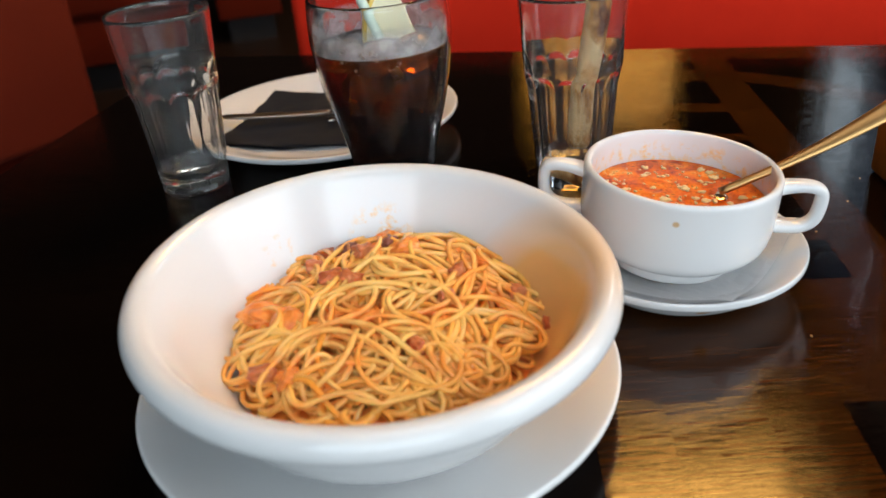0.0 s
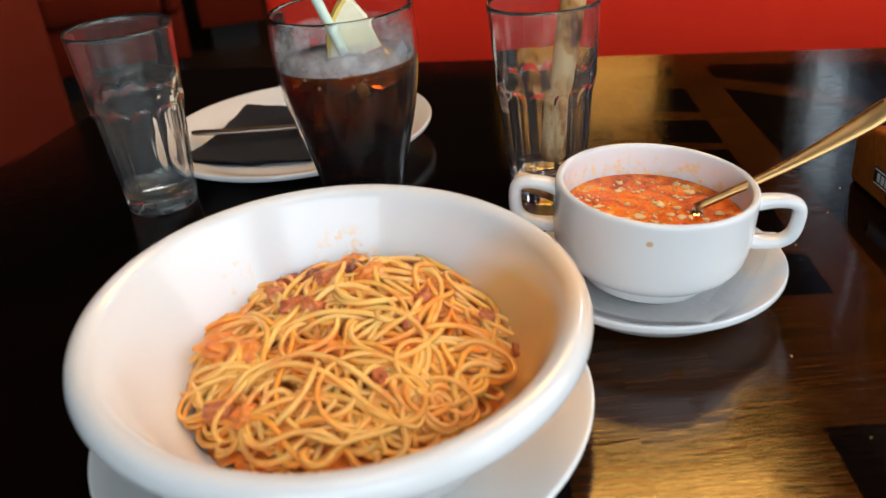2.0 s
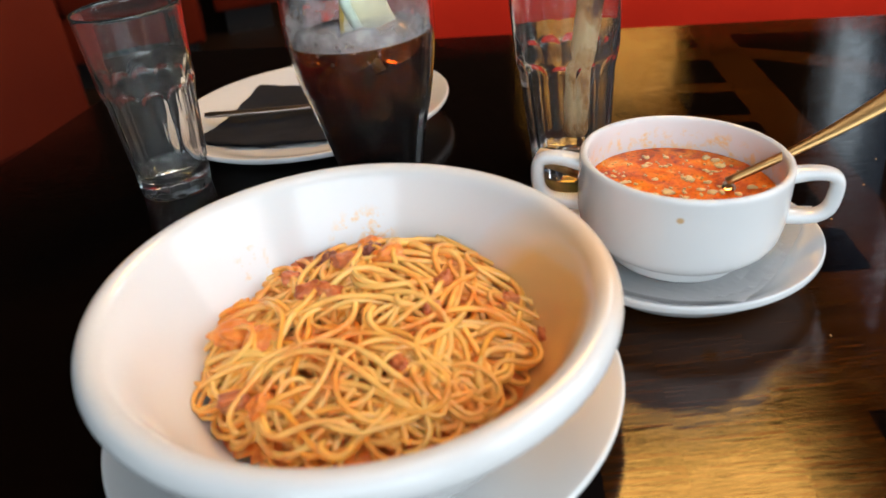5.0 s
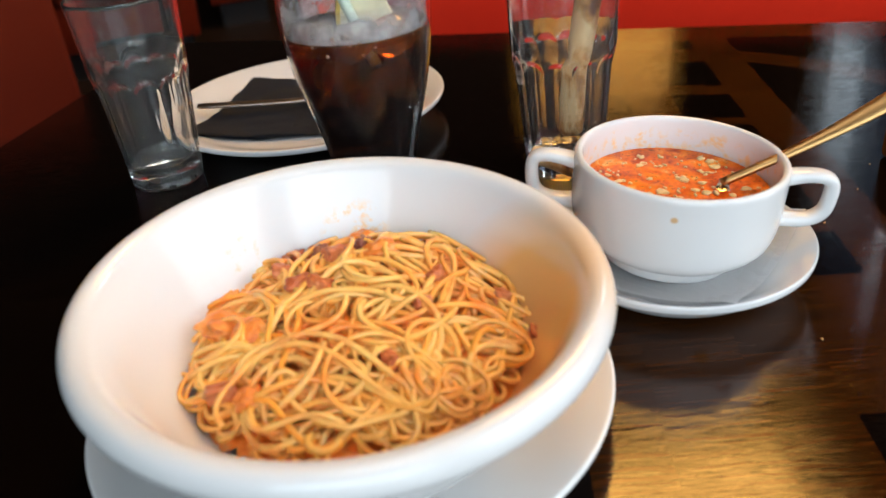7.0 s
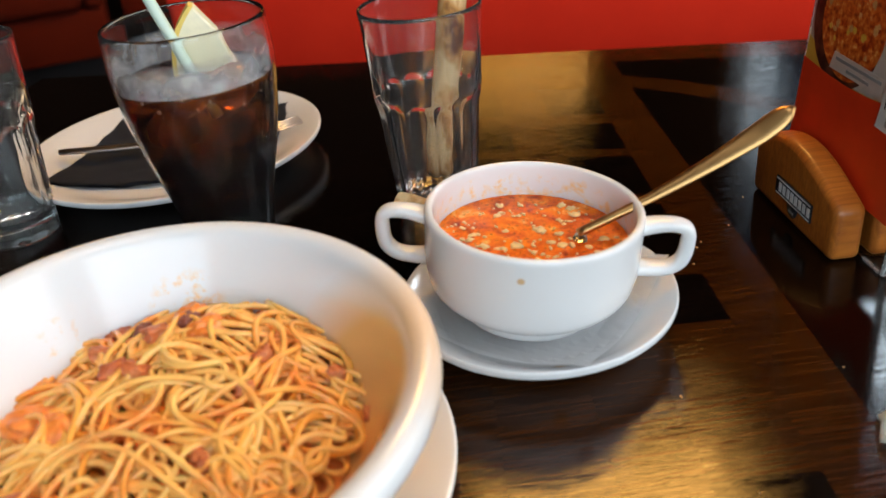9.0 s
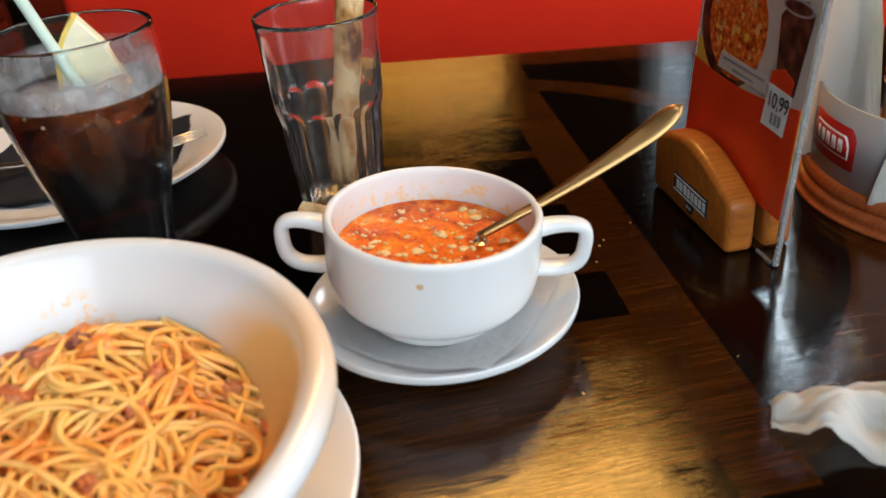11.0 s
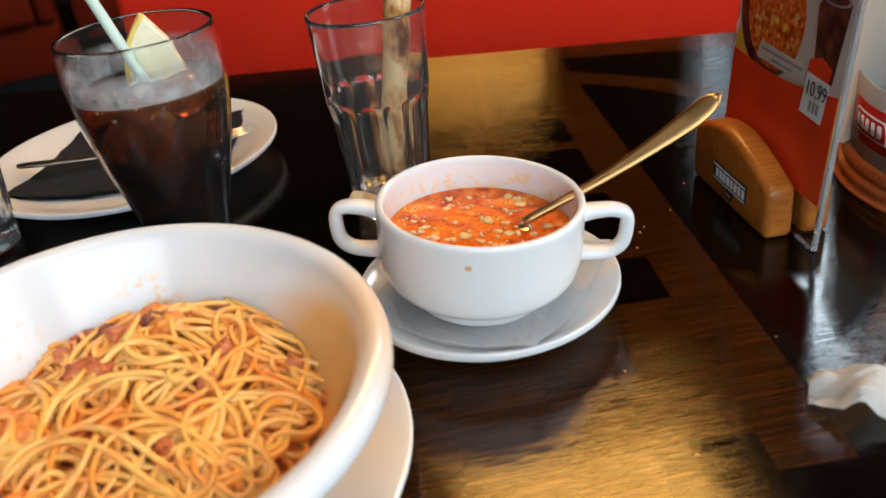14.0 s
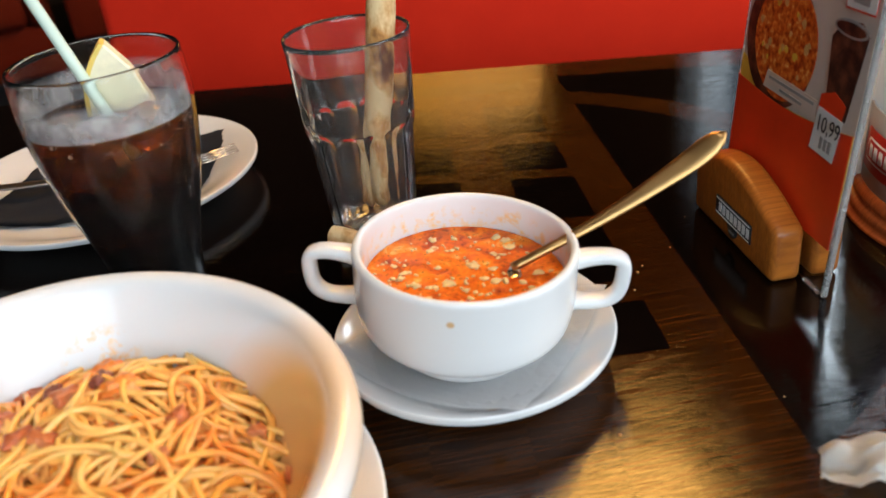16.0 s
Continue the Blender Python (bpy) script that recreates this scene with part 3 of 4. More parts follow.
def sofa(name, label, x, y, turn, width, base_z, seat_z, back_z, depth=0.55):
    t = thing(name, label, "sofa", pose(x, y, 0, 0, 0, turn), "red sofas")
    part("base", box(0, width, 0.0, depth, base_z, seat_z - 0.14, 0.01, 2), "dark_red", t, "")
    part("seat_cushion", box(0.07, width - 0.07, -0.03, depth - 0.14, seat_z - 0.138, seat_z, 0.035, 3), "dark_red", t, "")
    part("backrest", box(0.0, width, depth - 0.13, depth + 0.02, seat_z - 0.135, back_z, 0.03, 3), "dark_red", t, "")
    for a in (0.0, width - 0.065):
        part("armrest", box(a, a + 0.065, -0.02, depth - 0.135, seat_z - 0.137, seat_z + 0.16, 0.025, 3), "dark_red", t, "")
    part("plinth", box(0.04, width - 0.04, 0.06, depth, 0, base_z - 0.002), "black_plastic", t, "", False)


def side_chair():
    t = thing("armchair", "deep red upholstered armchair back beside the table", "chair", pose(-0.700, 1.64, 0, 0, 0, 52))
    part("backrest", box(-0.70, 0.0, 0.0, 0.13, 0.45, 1.05, 0.02, 3), "dark_red", t, "")
    part("seat", box(-0.68, -0.02, 0.135, 0.62, 0.30, 0.45, 0.03, 3), "dark_red", t, "")
    for a, b in ((-0.66, 0.03), (-0.07, 0.03), (-0.66, 0.56), (-0.07, 0.56)):
        part("leg", box(a, a + 0.04, b, b + 0.04, 0, 0.45 if b < 0.1 else 0.30, 0.004), "black_plastic", t, "", False)


bench_back()
side_chair()
sofa("sofa", "deep red fabric sofa across the aisle", -1.56, 3.36, 15, 0.60, 0.12, 0.45, 0.90)
sofa("sofa", "deep red fabric sofa further back in the dim room", -1.05, 4.02, 15, 0.30, 0.12, 0.45, 0.90)

# ---- the pasta bowl on its plate ----
BX, BY = -0.0292, 0.3035


def plate(name, label, x, y, r, h, material="china", foot=0.55, group="white plates", well=0.006):
    prof = [(0, well), (r * foot * 0.9, well), (r * foot, well + 0.0005), (r * 0.72, max(0.010, well + 0.0025)), (r * 0.90, h - 0.003), (r * 0.975, h - 0.0002), (r * 0.995, h), (r, h - 0.0018), (r * 0.985, h - 0.0045),
            (r * 0.90, h - 0.0075), (r * 0.72, 0.0045), (r * foot, 0.0022), (r * foot * 0.98, 0.0), (r * foot * 0.92, 0.0), (r * foot * 0.90, 0.0022), (0, 0.0024)]
    return tagged(part(name, lathe(prof, 112, 4), material, m=pose(x, y, TOP)), label, "plate", group)


plate("dinner_plate", "white porcelain plate under the pasta bowl", -0.0312, 0.3145, 0.1153, 0.0200)


def pasta_bowl():
    prof = [(0, 0.010), (0.040, 0.0105), (0.060, 0.014), (0.078, 0.025), (0.090, 0.040), (0.0985, 0.055), (0.1030, 0.0625), (0.1065, 0.0655), (0.1110, 0.0662), (0.1150, 0.0642), (0.1170, 0.0605),
            (0.1165, 0.0570), (0.1130, 0.0545), (0.1065, 0.0525), (0.1010, 0.0470), (0.092, 0.031), (0.078, 0.014), (0.062, 0.0055), (0.054, 0.0035), (0.052, 0.0), (0.047, 0.0), (0.045, 0.0045), (0, 0.005)]
    prof = [(r * 0.924, z * 1.10) for r, z in prof]
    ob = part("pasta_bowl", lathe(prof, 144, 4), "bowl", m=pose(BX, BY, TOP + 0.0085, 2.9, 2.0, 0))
    tagged(ob, "wide white porcelain pasta bowl with a thick rounded rim", "bowl")


pasta_bowl()
PX, PY, PR = -0.026, 0.322, 0.082


def mound(x, y):
    """Height of the heap of spaghetti over the table."""
    r = min(math.hypot((x - PX), (y - PY) * 1.02) / PR, 1.15)
    lift = 0.010 * math.exp(-(((x + 0.010) / 0.04) ** 2 + ((y - 0.350) / 0.032) ** 2))
    return 0.7855 + 0.0175 * (1 - r ** 2.4) + lift + 0.0028 * noise.noise(Vector((x * 34, y * 34, 0.3)))


def spaghetti():
    t = thing("spaghetti", "heap of spaghetti coated in orange tomato cream sauce", "pasta", pose(0, 0, 0))
    rng = random.Random(11)
    bm = bmesh.new()
    n = 40
    grid = {}
    for i in range(n + 1):
        for j in range(n + 1):
            x, y = PX + PR * 1.0 * (2 * i / n - 1), PY + PR * 1.0 * (2 * j / n - 1)
            if math.hypot(x - PX, y - PY) < PR * 1.0:
                grid[i, j] = bm.verts.new((x, y, mound(x, y) - 0.0075))
    for (i, j), v in list(grid.items()):
        q = [grid.get(k) for k in ((i, j), (i + 1, j), (i + 1, j + 1), (i, j + 1))]
        if all(q):
            bm.faces.new(q)
    part("sauce", bm, "sauce", t, "chunky orange sauce under the strands")
    for k in range(190):
        rr, aa = PR * math.sqrt(rng.random()) * 0.95, rng.uniform(0, 2 * math.pi)
        x, y = PX + rr * math.cos(aa), PY + rr * math.sin(aa)
        head = rng.uniform(0, 2 * math.pi)
        step = 0.0022
        count = rng.randint(22, 74)
        bend, target = rng.uniform(-60, 60), rng.uniform(-90, 90)
        line = []
        for s in range(count):
            line.append((x, y, head))
            if s % 13 == 12:
                target = rng.choice((-1, 1)) * rng.choice((6, 20, 45, 80, 150, 190)) * rng.uniform(0.6, 1.2)
            bend += (target - bend) * 0.15
            dx, dy = x - PX, y - PY
            if math.hypot(dx, dy) > PR * 0.88:
                turn = (math.atan2(-dy, -dx) - head + math.pi) % (2 * math.pi) - math.pi
                head += max(-0.42, min(0.42, turn * 0.35))
            else:
                head += bend * step
            x, y = x + step * math.cos(head), y + step * math.sin(head)
        base_layer = rng.random()
        for side in rng.choice(((0,), (0,), (0,), (-1, 1), (-1, 0, 1))):
            rad = rng.uniform(0.00115, 0.00150)
            layer = min(1, max(0, base_layer + rng.uniform(-0.4, 0.4)))
            ph, fr, heave = rng.uniform(0, 6.3), rng.uniform(0.06, 0.24), rng.uniform(0.0015, 0.0045)
            gap, drift = rng.uniform(0.0022, 0.0044), rng.uniform(-0.00012, 0.00012)
            a, b = rng.randint(0, 6), count - rng.randint(0, 8)
            pts = []
            for s, (lx, ly, lh) in enumerate(line[a:b]):
                off = side * gap + drift * s
                qx, qy = lx - off * math.sin(lh), ly + off * math.cos(lh)
                z = mound(qx, qy) - 0.0045 + 0.0078 * layer + heave * math.sin(ph + fr * s)
                dr = math.hypot(qx - BX, qy - BY)
                if dr > 0.072:
                    z = max(z, TOP + 0.030 + (dr - 0.072) * 1.05)
                pts.append((qx, qy, z))
            n = len(pts)
            pts = [(px, py, pz - 0.004 * max(0, 1 - min(i, n - 1 - i) / 5) ** 2) for i, (px, py, pz) in enumerate(pts)]
            part_mesh("strand", sweep_mesh("strand", pts, ring_section(rad, rad, 8)), "pasta", t)
    bits = [(-0.047, 0.375, 0.009, 0.0045, 20, "bacon"), (-0.060, 0.372, 0.007, 0.0045, -10, "bacon"), (-0.024, 0.358, 0.0065, 0.0035, 60, "bacon_dark"), (-0.036, 0.352, 0.008, 0.005, 40, "bacon"),
            (-0.044, 0.358, 0.006, 0.004, 80, "bacon_dark"), (-0.052, 0.335, 0.008, 0.0045, 15, "bacon"), (-0.041, 0.330, 0.007, 0.004, -30, "bacon"), (-0.082, 0.320, 0.013, 0.010, 35, "sauce"),
            (-0.070, 0.308, 0.009, 0.008, 70, "sauce"), (-0.078, 0.278, 0.008, 0.005, 10, "bacon"), (-0.066, 0.272, 0.007, 0.005, 60, "sauce"), (0.004, 0.312, 0.005, 0.004, 20, "bacon"),
            (0.010, 0.330, 0.005, 0.003, 50, "bacon"), (0.051, 0.305, 0.007, 0.003, 100, "bacon"), (-0.010, 0.280, 0.006, 0.0035, 120, "bacon"), (0.038, 0.325, 0.005, 0.004, 0, "bacon"),
            (-0.028, 0.372, 0.010, 0.006, 10, "sauce"), (-0.015, 0.350, 0.009, 0.006, 30, "sauce"), (-0.062, 0.352, 0.006, 0.004, 0, "bacon")]
    for i, (x, y, a, b, turn, kind) in enumerate(bits):
        bm = lump(i + 1, a * (0.75 if kind != "sauce" else 1.0), b * (0.85 if kind != "sauce" else 1.0), 0.0034 if kind != "sauce" else 0.0048, 0.34, 2.2, 4, 0.6 if kind != "sauce" else 0.1)
        part("bacon_piece" if kind != "sauce" else "sauce_clump", bm, kind, t, "pink fried bacon cube" if kind == "bacon" else "", m=pose(x, y, mound(x, y) + (0.0028 if kind != "sauce" else 0.0014), 12 * (i % 3 - 1), 10 * (i % 4 - 1.5), turn))


spaghetti()

# ---- the soup cup ----
CX, CY, SAUCER_H = 0.1362, 0.4045, 0.0235


plate("saucer", "white porcelain saucer under the soup cup", 0.1376, 0.4055, 0.0700, SAUCER_H, "saucer", 0.50, well=0.0105)


TILT = Matrix.Translation((0.1330, 0.4085, TOP + 0.0140)) @ pose(0, 0, 0, 1.0, 5.0, 0) @ pose(0, 0, 0, 0, 0, -12.5) @ Matrix.Diagonal((1, 1, 0.885, 1))


def soup_cup():
    t = thing("soup_cup", "white two-handled porcelain cup filled with tomato soup", "cup", TILT)
    prof = [(0, 0.008), (0.024, 0.0085), (0.035, 0.0125), (0.0430, 0.0205), (0.0478, 0.032), (0.0490, 0.050), (0.0495, 0.0610), (0.0508, 0.0632), (0.0525, 0.0632), (0.0537, 0.0612), (0.0536, 0.0540),
            (0.0535, 0.036), (0.0527, 0.0270), (0.0505, 0.0185), (0.0448, 0.0118), (0.0385, 0.0085), (0.0358, 0.0062), (0.0350, 0.0), (0.0315, 0.0), (0.0300, 0.003), (0, 0.0035)]
    part("body", lathe(prof, 112, 4), "cup", t)
    for side in (1, -1):
        path = spline([(side * 0.0505, 0, 0.0535), (side * 0.0609, 0, 0.0560), (side * 0.0697, 0, 0.0562), (side * 0.0747, 0, 0.0530), (side * 0.0754, 0, 0.0445), (side * 0.0737, 0, 0.0350), (side * 0.0682, 0, 0.0295), (side * 0.0591, 0, 0.0280), (side * 0.0490, 0, 0.0285)], 6)
        k = [(1 + 0.35 * abs(2 * i / (len(path) - 1) - 1) ** 4, 1 + 0.25 * abs(2 * i / (len(path) - 1) - 1) ** 4) for i in range(len(path))]
        part_mesh("handle", sweep_mesh("handle", path, ring_section(0.0050, 0.0035, 16, 0.75), k), "china", t)
    bm = bmesh.new()
    rings, seg, R = 26, 96, 0.0484
    rows = []
    for i in range(1, rings + 1):
        r = R * i / rings
        row = []
        for k in range(seg):
            a = 2 * math.pi * k / seg
            x, y = r * math.cos(a), r * math.sin(a)
            z = 0.0428 + (0.0008 * noise.noise(Vector((x * 90, y * 90, 1))) + 0.0005 * noise.noise(Vector((x * 260, y * 260, 4)))) * (1 if i < rings else 0.2)
            row.append(bm.verts.new((x, y, z)))
        rows.append(row)
    mid = bm.verts.new((0, 0, 0.0428))
    for k in range(seg):
        bm.faces.new((mid, rows[0][k], rows[0][(k + 1) % seg]))
        for A, B in zip(rows, rows[1:]):
            bm.faces.new((A[k], B[k], B[(k + 1) % seg], A[(k + 1) % seg]))
    part("soup", bm, "soup", t, "orange-red tomato soup with curds and herbs")
    rng = random.Random(5)
    for i in range(150):
        r, a = 0.044 * math.sqrt(rng.random()), rng.uniform(0, 6.28)
        s = rng.choice((0.0004, 0.0005, 0.0006, 0.0008, 0.0012, 0.0020)) * rng.uniform(0.8, 1.3)
        part("curd", lump(i + 40, s * 1.4, s, 0.0006, 0.9, 2.6, 2), "curd", t, "", m=pose(r * math.cos(a), r * math.sin(a) - 0.003, 0.0431, 0, 0, rng.uniform(0, 180)))


soup_cup()


def saucer_napkin():
    bm = bmesh.new()
    n = 22
    g = []
    for i in range(n + 1):
        row = []
        for j in range(n + 1):
            u, v = (i / n - 0.5) * 0.104, (j / n - 0.5) * 0.104
            d = math.hypot(u, v)
            z = 0.0008 + float(np.interp(d, (0, 0.0385, 0.0504, 0.063, 0.0683, 0.08), (0.0110, 0.0113, 0.0138, 0.0215, 0.0245, 0.0275))) + 0.0007 * abs(noise.noise(Vector((u * 70, v * 70, 2))))
            row.append(bm.verts.new((u, v, z)))
        g.append(row)
    for i in range(n):
        for j in range(n):
            bm.faces.new((g[i][j], g[i + 1][j], g[i + 1][j + 1], g[i][j + 1]))
    bmesh.ops.solidify(bm, geom=bm.faces[:], thickness=0.0005)
    ob = part("paper_napkin", bm, "napkin_thin", smooth=False, m=pose(CX, CY + 0.001, TOP + 0.0004, 0, 0, 52))
    tagged(ob, "thin white paper napkin between saucer and soup cup", "napkin")


saucer_napkin()


def soup_spoon():
    a, b = Vector((0.159, 0.406, 0.802)), Vector((0.266, 0.410, 0.8515))
    d = (b - a).normalized()
    t = thing("soup_spoon", "polished steel soup spoon standing in the soup", "spoon", pose(0, 0, 0))
    L = (b - a).length
    path, k = [], []
    for i in range(31):
        s = i / 30
        sag = 0.0035 * math.sin(math.pi * s)
        path.append(a + d * (L * s) + Vector((0, 0, -sag + 0.0018 * max(0, s - 0.85) / 0.15)))
        w = 0.0024 + 0.0032 * max(0, (s - 0.25) / 0.6) ** 1.3 if s < 0.85 else 0.0056
        end = max(0.0, (s - 0.9) / 0.1)
        w *= math.sqrt(max(0.02, 1 - end ** 2))
        k.append((w, 0.0011 if s > 0.2 else 0.0016))
    part_mesh("handle", sweep_mesh("handle", path, ring_section(1, 1, 14), k, radians(-42)), "spoon_steel", t)
    bm = lump(3, 0.021, 0.014, 0.004, 0.0, 1, 3)
    part("spoon_bowl", bm, "steel", t, m=Matrix.Translation(a - d * 0.016 + Vector((0, 0, -0.004))) @ pose(0, 0, 0, 0, -24, 2))


soup_spoon()

# ---- glasses ----


def tumbler(label, x, y, turn):
    H, n = 0.1375, 12

    def radius(z):
        return 0.0268 + (0.0378 - 0.0268) * (z / H) ** 0.92

    def shape(a, r, z):
        if r < radius(z) - 0.0012:
            return r
        loc = abs((a % (2 * math.pi / n)) - math.pi / n) / (math.pi / n)  # 0 in a flute, 1 on a ridge
        top = 0.085 - 0.007 * loc ** 3
        s = max(0.0, min(1.0, (top - z) / 0.0045))
        s = s * s * (3 - 2 * s)
        foot = max(0.0, min(1.0, (z - 0.001) / 0.006))
        lip = 0.0004 * math.exp(-((z - top - 0.004) / 0.0045) ** 2)
        return r * (1 - s * (0.024 + 0.030 * (1 - loc ** 1.8) * (0.45 + 0.55 * foot))) + lip

    out = [(0, 0.0012), (0.020, 0.0006), (0.0250, 0.0), (0.0265, 0.0010)]
    out += [(radius(z), z) for z in np.linspace(0.003, H - 0.0012, 84)]
    out += [(radius(H) - 0.0004, H - 0.0002), (radius(H) - 0.0011, H), (radius(H) - 0.0018, H - 0.0004)]
    out += [(radius(z) - 0.0021 - 0.0024 * max(0, min(1, (0.1 - z) / 0.03)), z) for z in np.linspace(H - 0.002, 0.018, 40)]
    out += [(0.0190, 0.0125), (0.012, 0.0112), (0, 0.011)]
    ob = part("glass_tumbler", lathe(out, 200, 1, shape), "glass", m=pose(x, y, TOP + 0.0002, 0, 0, turn))
    return tagged(ob, label, "glass", "faceted tumblers")


tumbler("empty clear faceted glass tumbler", -0.1945, 0.600, 8)
tumbler("clear faceted tumbler holding a breadstick", 0.1000, 0.556, 0)


def breadstick(name, label, pts, r, seed):
    path = spline(pts, 8)
    n = len(path)
    k = [(r * (1 + 0.16 * noise.noise(Vector((i * 0.35, seed, 0)))) * (0.55 if i in (0, n - 1) else 1), r * (1 + 0.16 * noise.noise(Vector((i * 0.35, seed, 9)))) * (0.55 if i in (0, n - 1) else 1)) for i in range(n)]
    ob = part_mesh(name, sweep_mesh(name, path, ring_section(1, 1, 14), k), "bread")
    tagged(ob, label, "breadstick", "breadsticks")


breadstick("breadstick", "long browned breadstick leaning in a tumbler", [(0.1040, 0.562, 0.772), (0.1075, 0.562, 0.80), (0.1150, 0.561, 0.85), (0.1215, 0.561, 0.89), (0.1275, 0.562, 0.93), (0.130, 0.562, 0.965)], 0.0088, 1)
breadstick("breadstick", "broken breadstick piece lying on the saucer edge", [(0.0715, 0.506, 0.7835), (0.082, 0.500, 0.7820), (0.094, 0.492, 0.7790), (0.106, 0.484, 0.7750)], 0.0062, 2)

GX, GY, GH = -0.027, 0.500, 0.157
COLA = [(0.0295, 0.000), (0.0288, 0.006), (0.0262, 0.016), (0.0252, 0.030), (0.0268, 0.044), (0.0315, 0.066), (0.0368, 0.086), (0.0412, 0.108), (0.0436, 0.128), (0.0438, 0.140), (0.0428, 0.156)]


def cola_glass():
    t = thing("cola_glass", "curved cola glass with dark drink, ice and frosted rim", "glass", pose(GX, GY, TOP + 0.0002))
    curve = [(p.x, p.z) for p in spline([(r, 0, z) for r, z in COLA], 5)]

    def inner(z):
        return float(np.interp(z, [c[1] for c in curve], [c[0] for c in curve])) - 0.0022

    rim = COLA[-1][0]
    shell = [(0, 0.002), (0.022, 0.0015), (0.0270, 0.0)] + curve + [(rim - 0.0005, GH), (rim - 0.0014, GH + 0.0002), (rim - 0.0021, GH - 0.0005)]
    shell += [(inner(z), z) for z in np.linspace(GH - 0.002, 0.016, 44)] + [(0.018, 0.0125), (0, 0.012)]

    def flutes(a, r, z):
        if r < inner(max(z, 0.01)) + 0.0012:
            return r
        s = max(0.0, min(1.0, (0.105 - z) / 0.015)) * max(0.0, min(1.0, z / 0.012))
        return r * (1 - 0.022 * s * abs(math.sin(6 * a)))

    part("glass_body", lathe(shell, 120, 1, flutes), "thin_glass", t, "clear curved glass")
    level = 0.127
    fill = [(0, 0.0124), (0.017, 0.0128)] + [(inner(z) - 0.00035, z) for z in np.linspace(0.0165, level, 40)] + [(inner(level) * 0.85, level + 0.0003), (0, level + 0.0004)]
    part("cola", lathe(fill, 96, 1), "cola", t, "near-black cola, mottled amber towards the top")
    frost = [(inner(z) - 0.0004, z) for z in np.linspace(level - 0.001, 0.1455, 12)] + [(inner(z) - 0.0009, z) for z in np.linspace(0.1455, level - 0.001, 12)]
    part("condensation", lathe(frost + frost[:1], 96, 1), "frost", t, "grey frosted band above the drink")
    rng = random.Random(9)
    for i, (x, y, z, s) in enumerate(((-0.022, -0.012, 0.124, 0.0115), (0.010, 0.016, 0.124, 0.012), (0.020, -0.016, 0.1235, 0.0115), (-0.003, -0.025, 0.122, 0.011), (-0.012, -0.022, 0.106, 0.012), (0.018, -0.016, 0.100, 0.011), (0.002, -0.020, 0.088, 0.010))):
        part("ice_cube", lump(i + 70, s, s * 0.85, s * 0.75, 0.12, 1.2, 3, 0.6), "ice", t, "", m=pose(x, y, z, rng.uniform(-25, 25), rng.uniform(-25, 25), rng.uniform(0, 90)))
    for i in range(46):
        a, z, r = rng.uniform(0, 2 * math.pi), level - abs(rng.gauss(0.0, 0.006)), rng.choice((0.0005, 0.0007, 0.0009, 0.0013))
        part("bubble", lump(i, r, r, r, 0.0, 1, 1), "bubble", t, "", m=pose((inner(z) - 0.0006) * math.cos(a), (inner(z) - 0.0006) * math.sin(a), z))


cola_glass()


def straw():
    a, b = Vector((-0.018, 0.487, 0.858)), Vector((-0.070, 0.525, 0.985))
    path = [a + (b - a) * (i / 12) for i in range(13)]
    me = sweep_mesh("drinking_straw", path, ring_section(0.0030, 0.0030, 16))
    tagged(part_mesh("drinking_straw", me, "straw"), "pale green plastic straw in the cola", "straw")


def lemon():
    t = thing("lemon_wedge", "pale yellow lemon wedge floating on the cola", "lemon", pose(-0.021, 0.507, 0.889, 0, -6, 8))
    rim = [(-0.0175 + 0.0195 * (k / 12) - 0.004 * math.sin(math.pi * k / 12), -0.014 + 0.037 * (k / 12) + 0.0025 * math.sin(math.pi * k / 12)) for k in range(13)]
    flesh = rim + [(0.0100, 0.008), (0.0155, -0.017)]
    lift = pose(0, 0.006, 0, 90, 0, 0)
    part("flesh", prism(flesh[::-1], 0.0, 0.011, 0.001), "lemon_flesh", t, "juicy pale flesh", False, lift)
    rind = rim + [(x - 0.0020, z + 0.0012) for x, z in rim[::-1]]
    part("rind", prism(rind, -0.0003, 0.0113, 0.0004), "lemon_rind", t, "yellow rind", False, lift)


straw()
lemon()

# ---- the far plate with napkin and cutlery ----
FX, FY = -0.0975, 0.695
plate("side_plate", "white round plate with a folded black napkin", FX, FY, 0.1165, 0.0215)


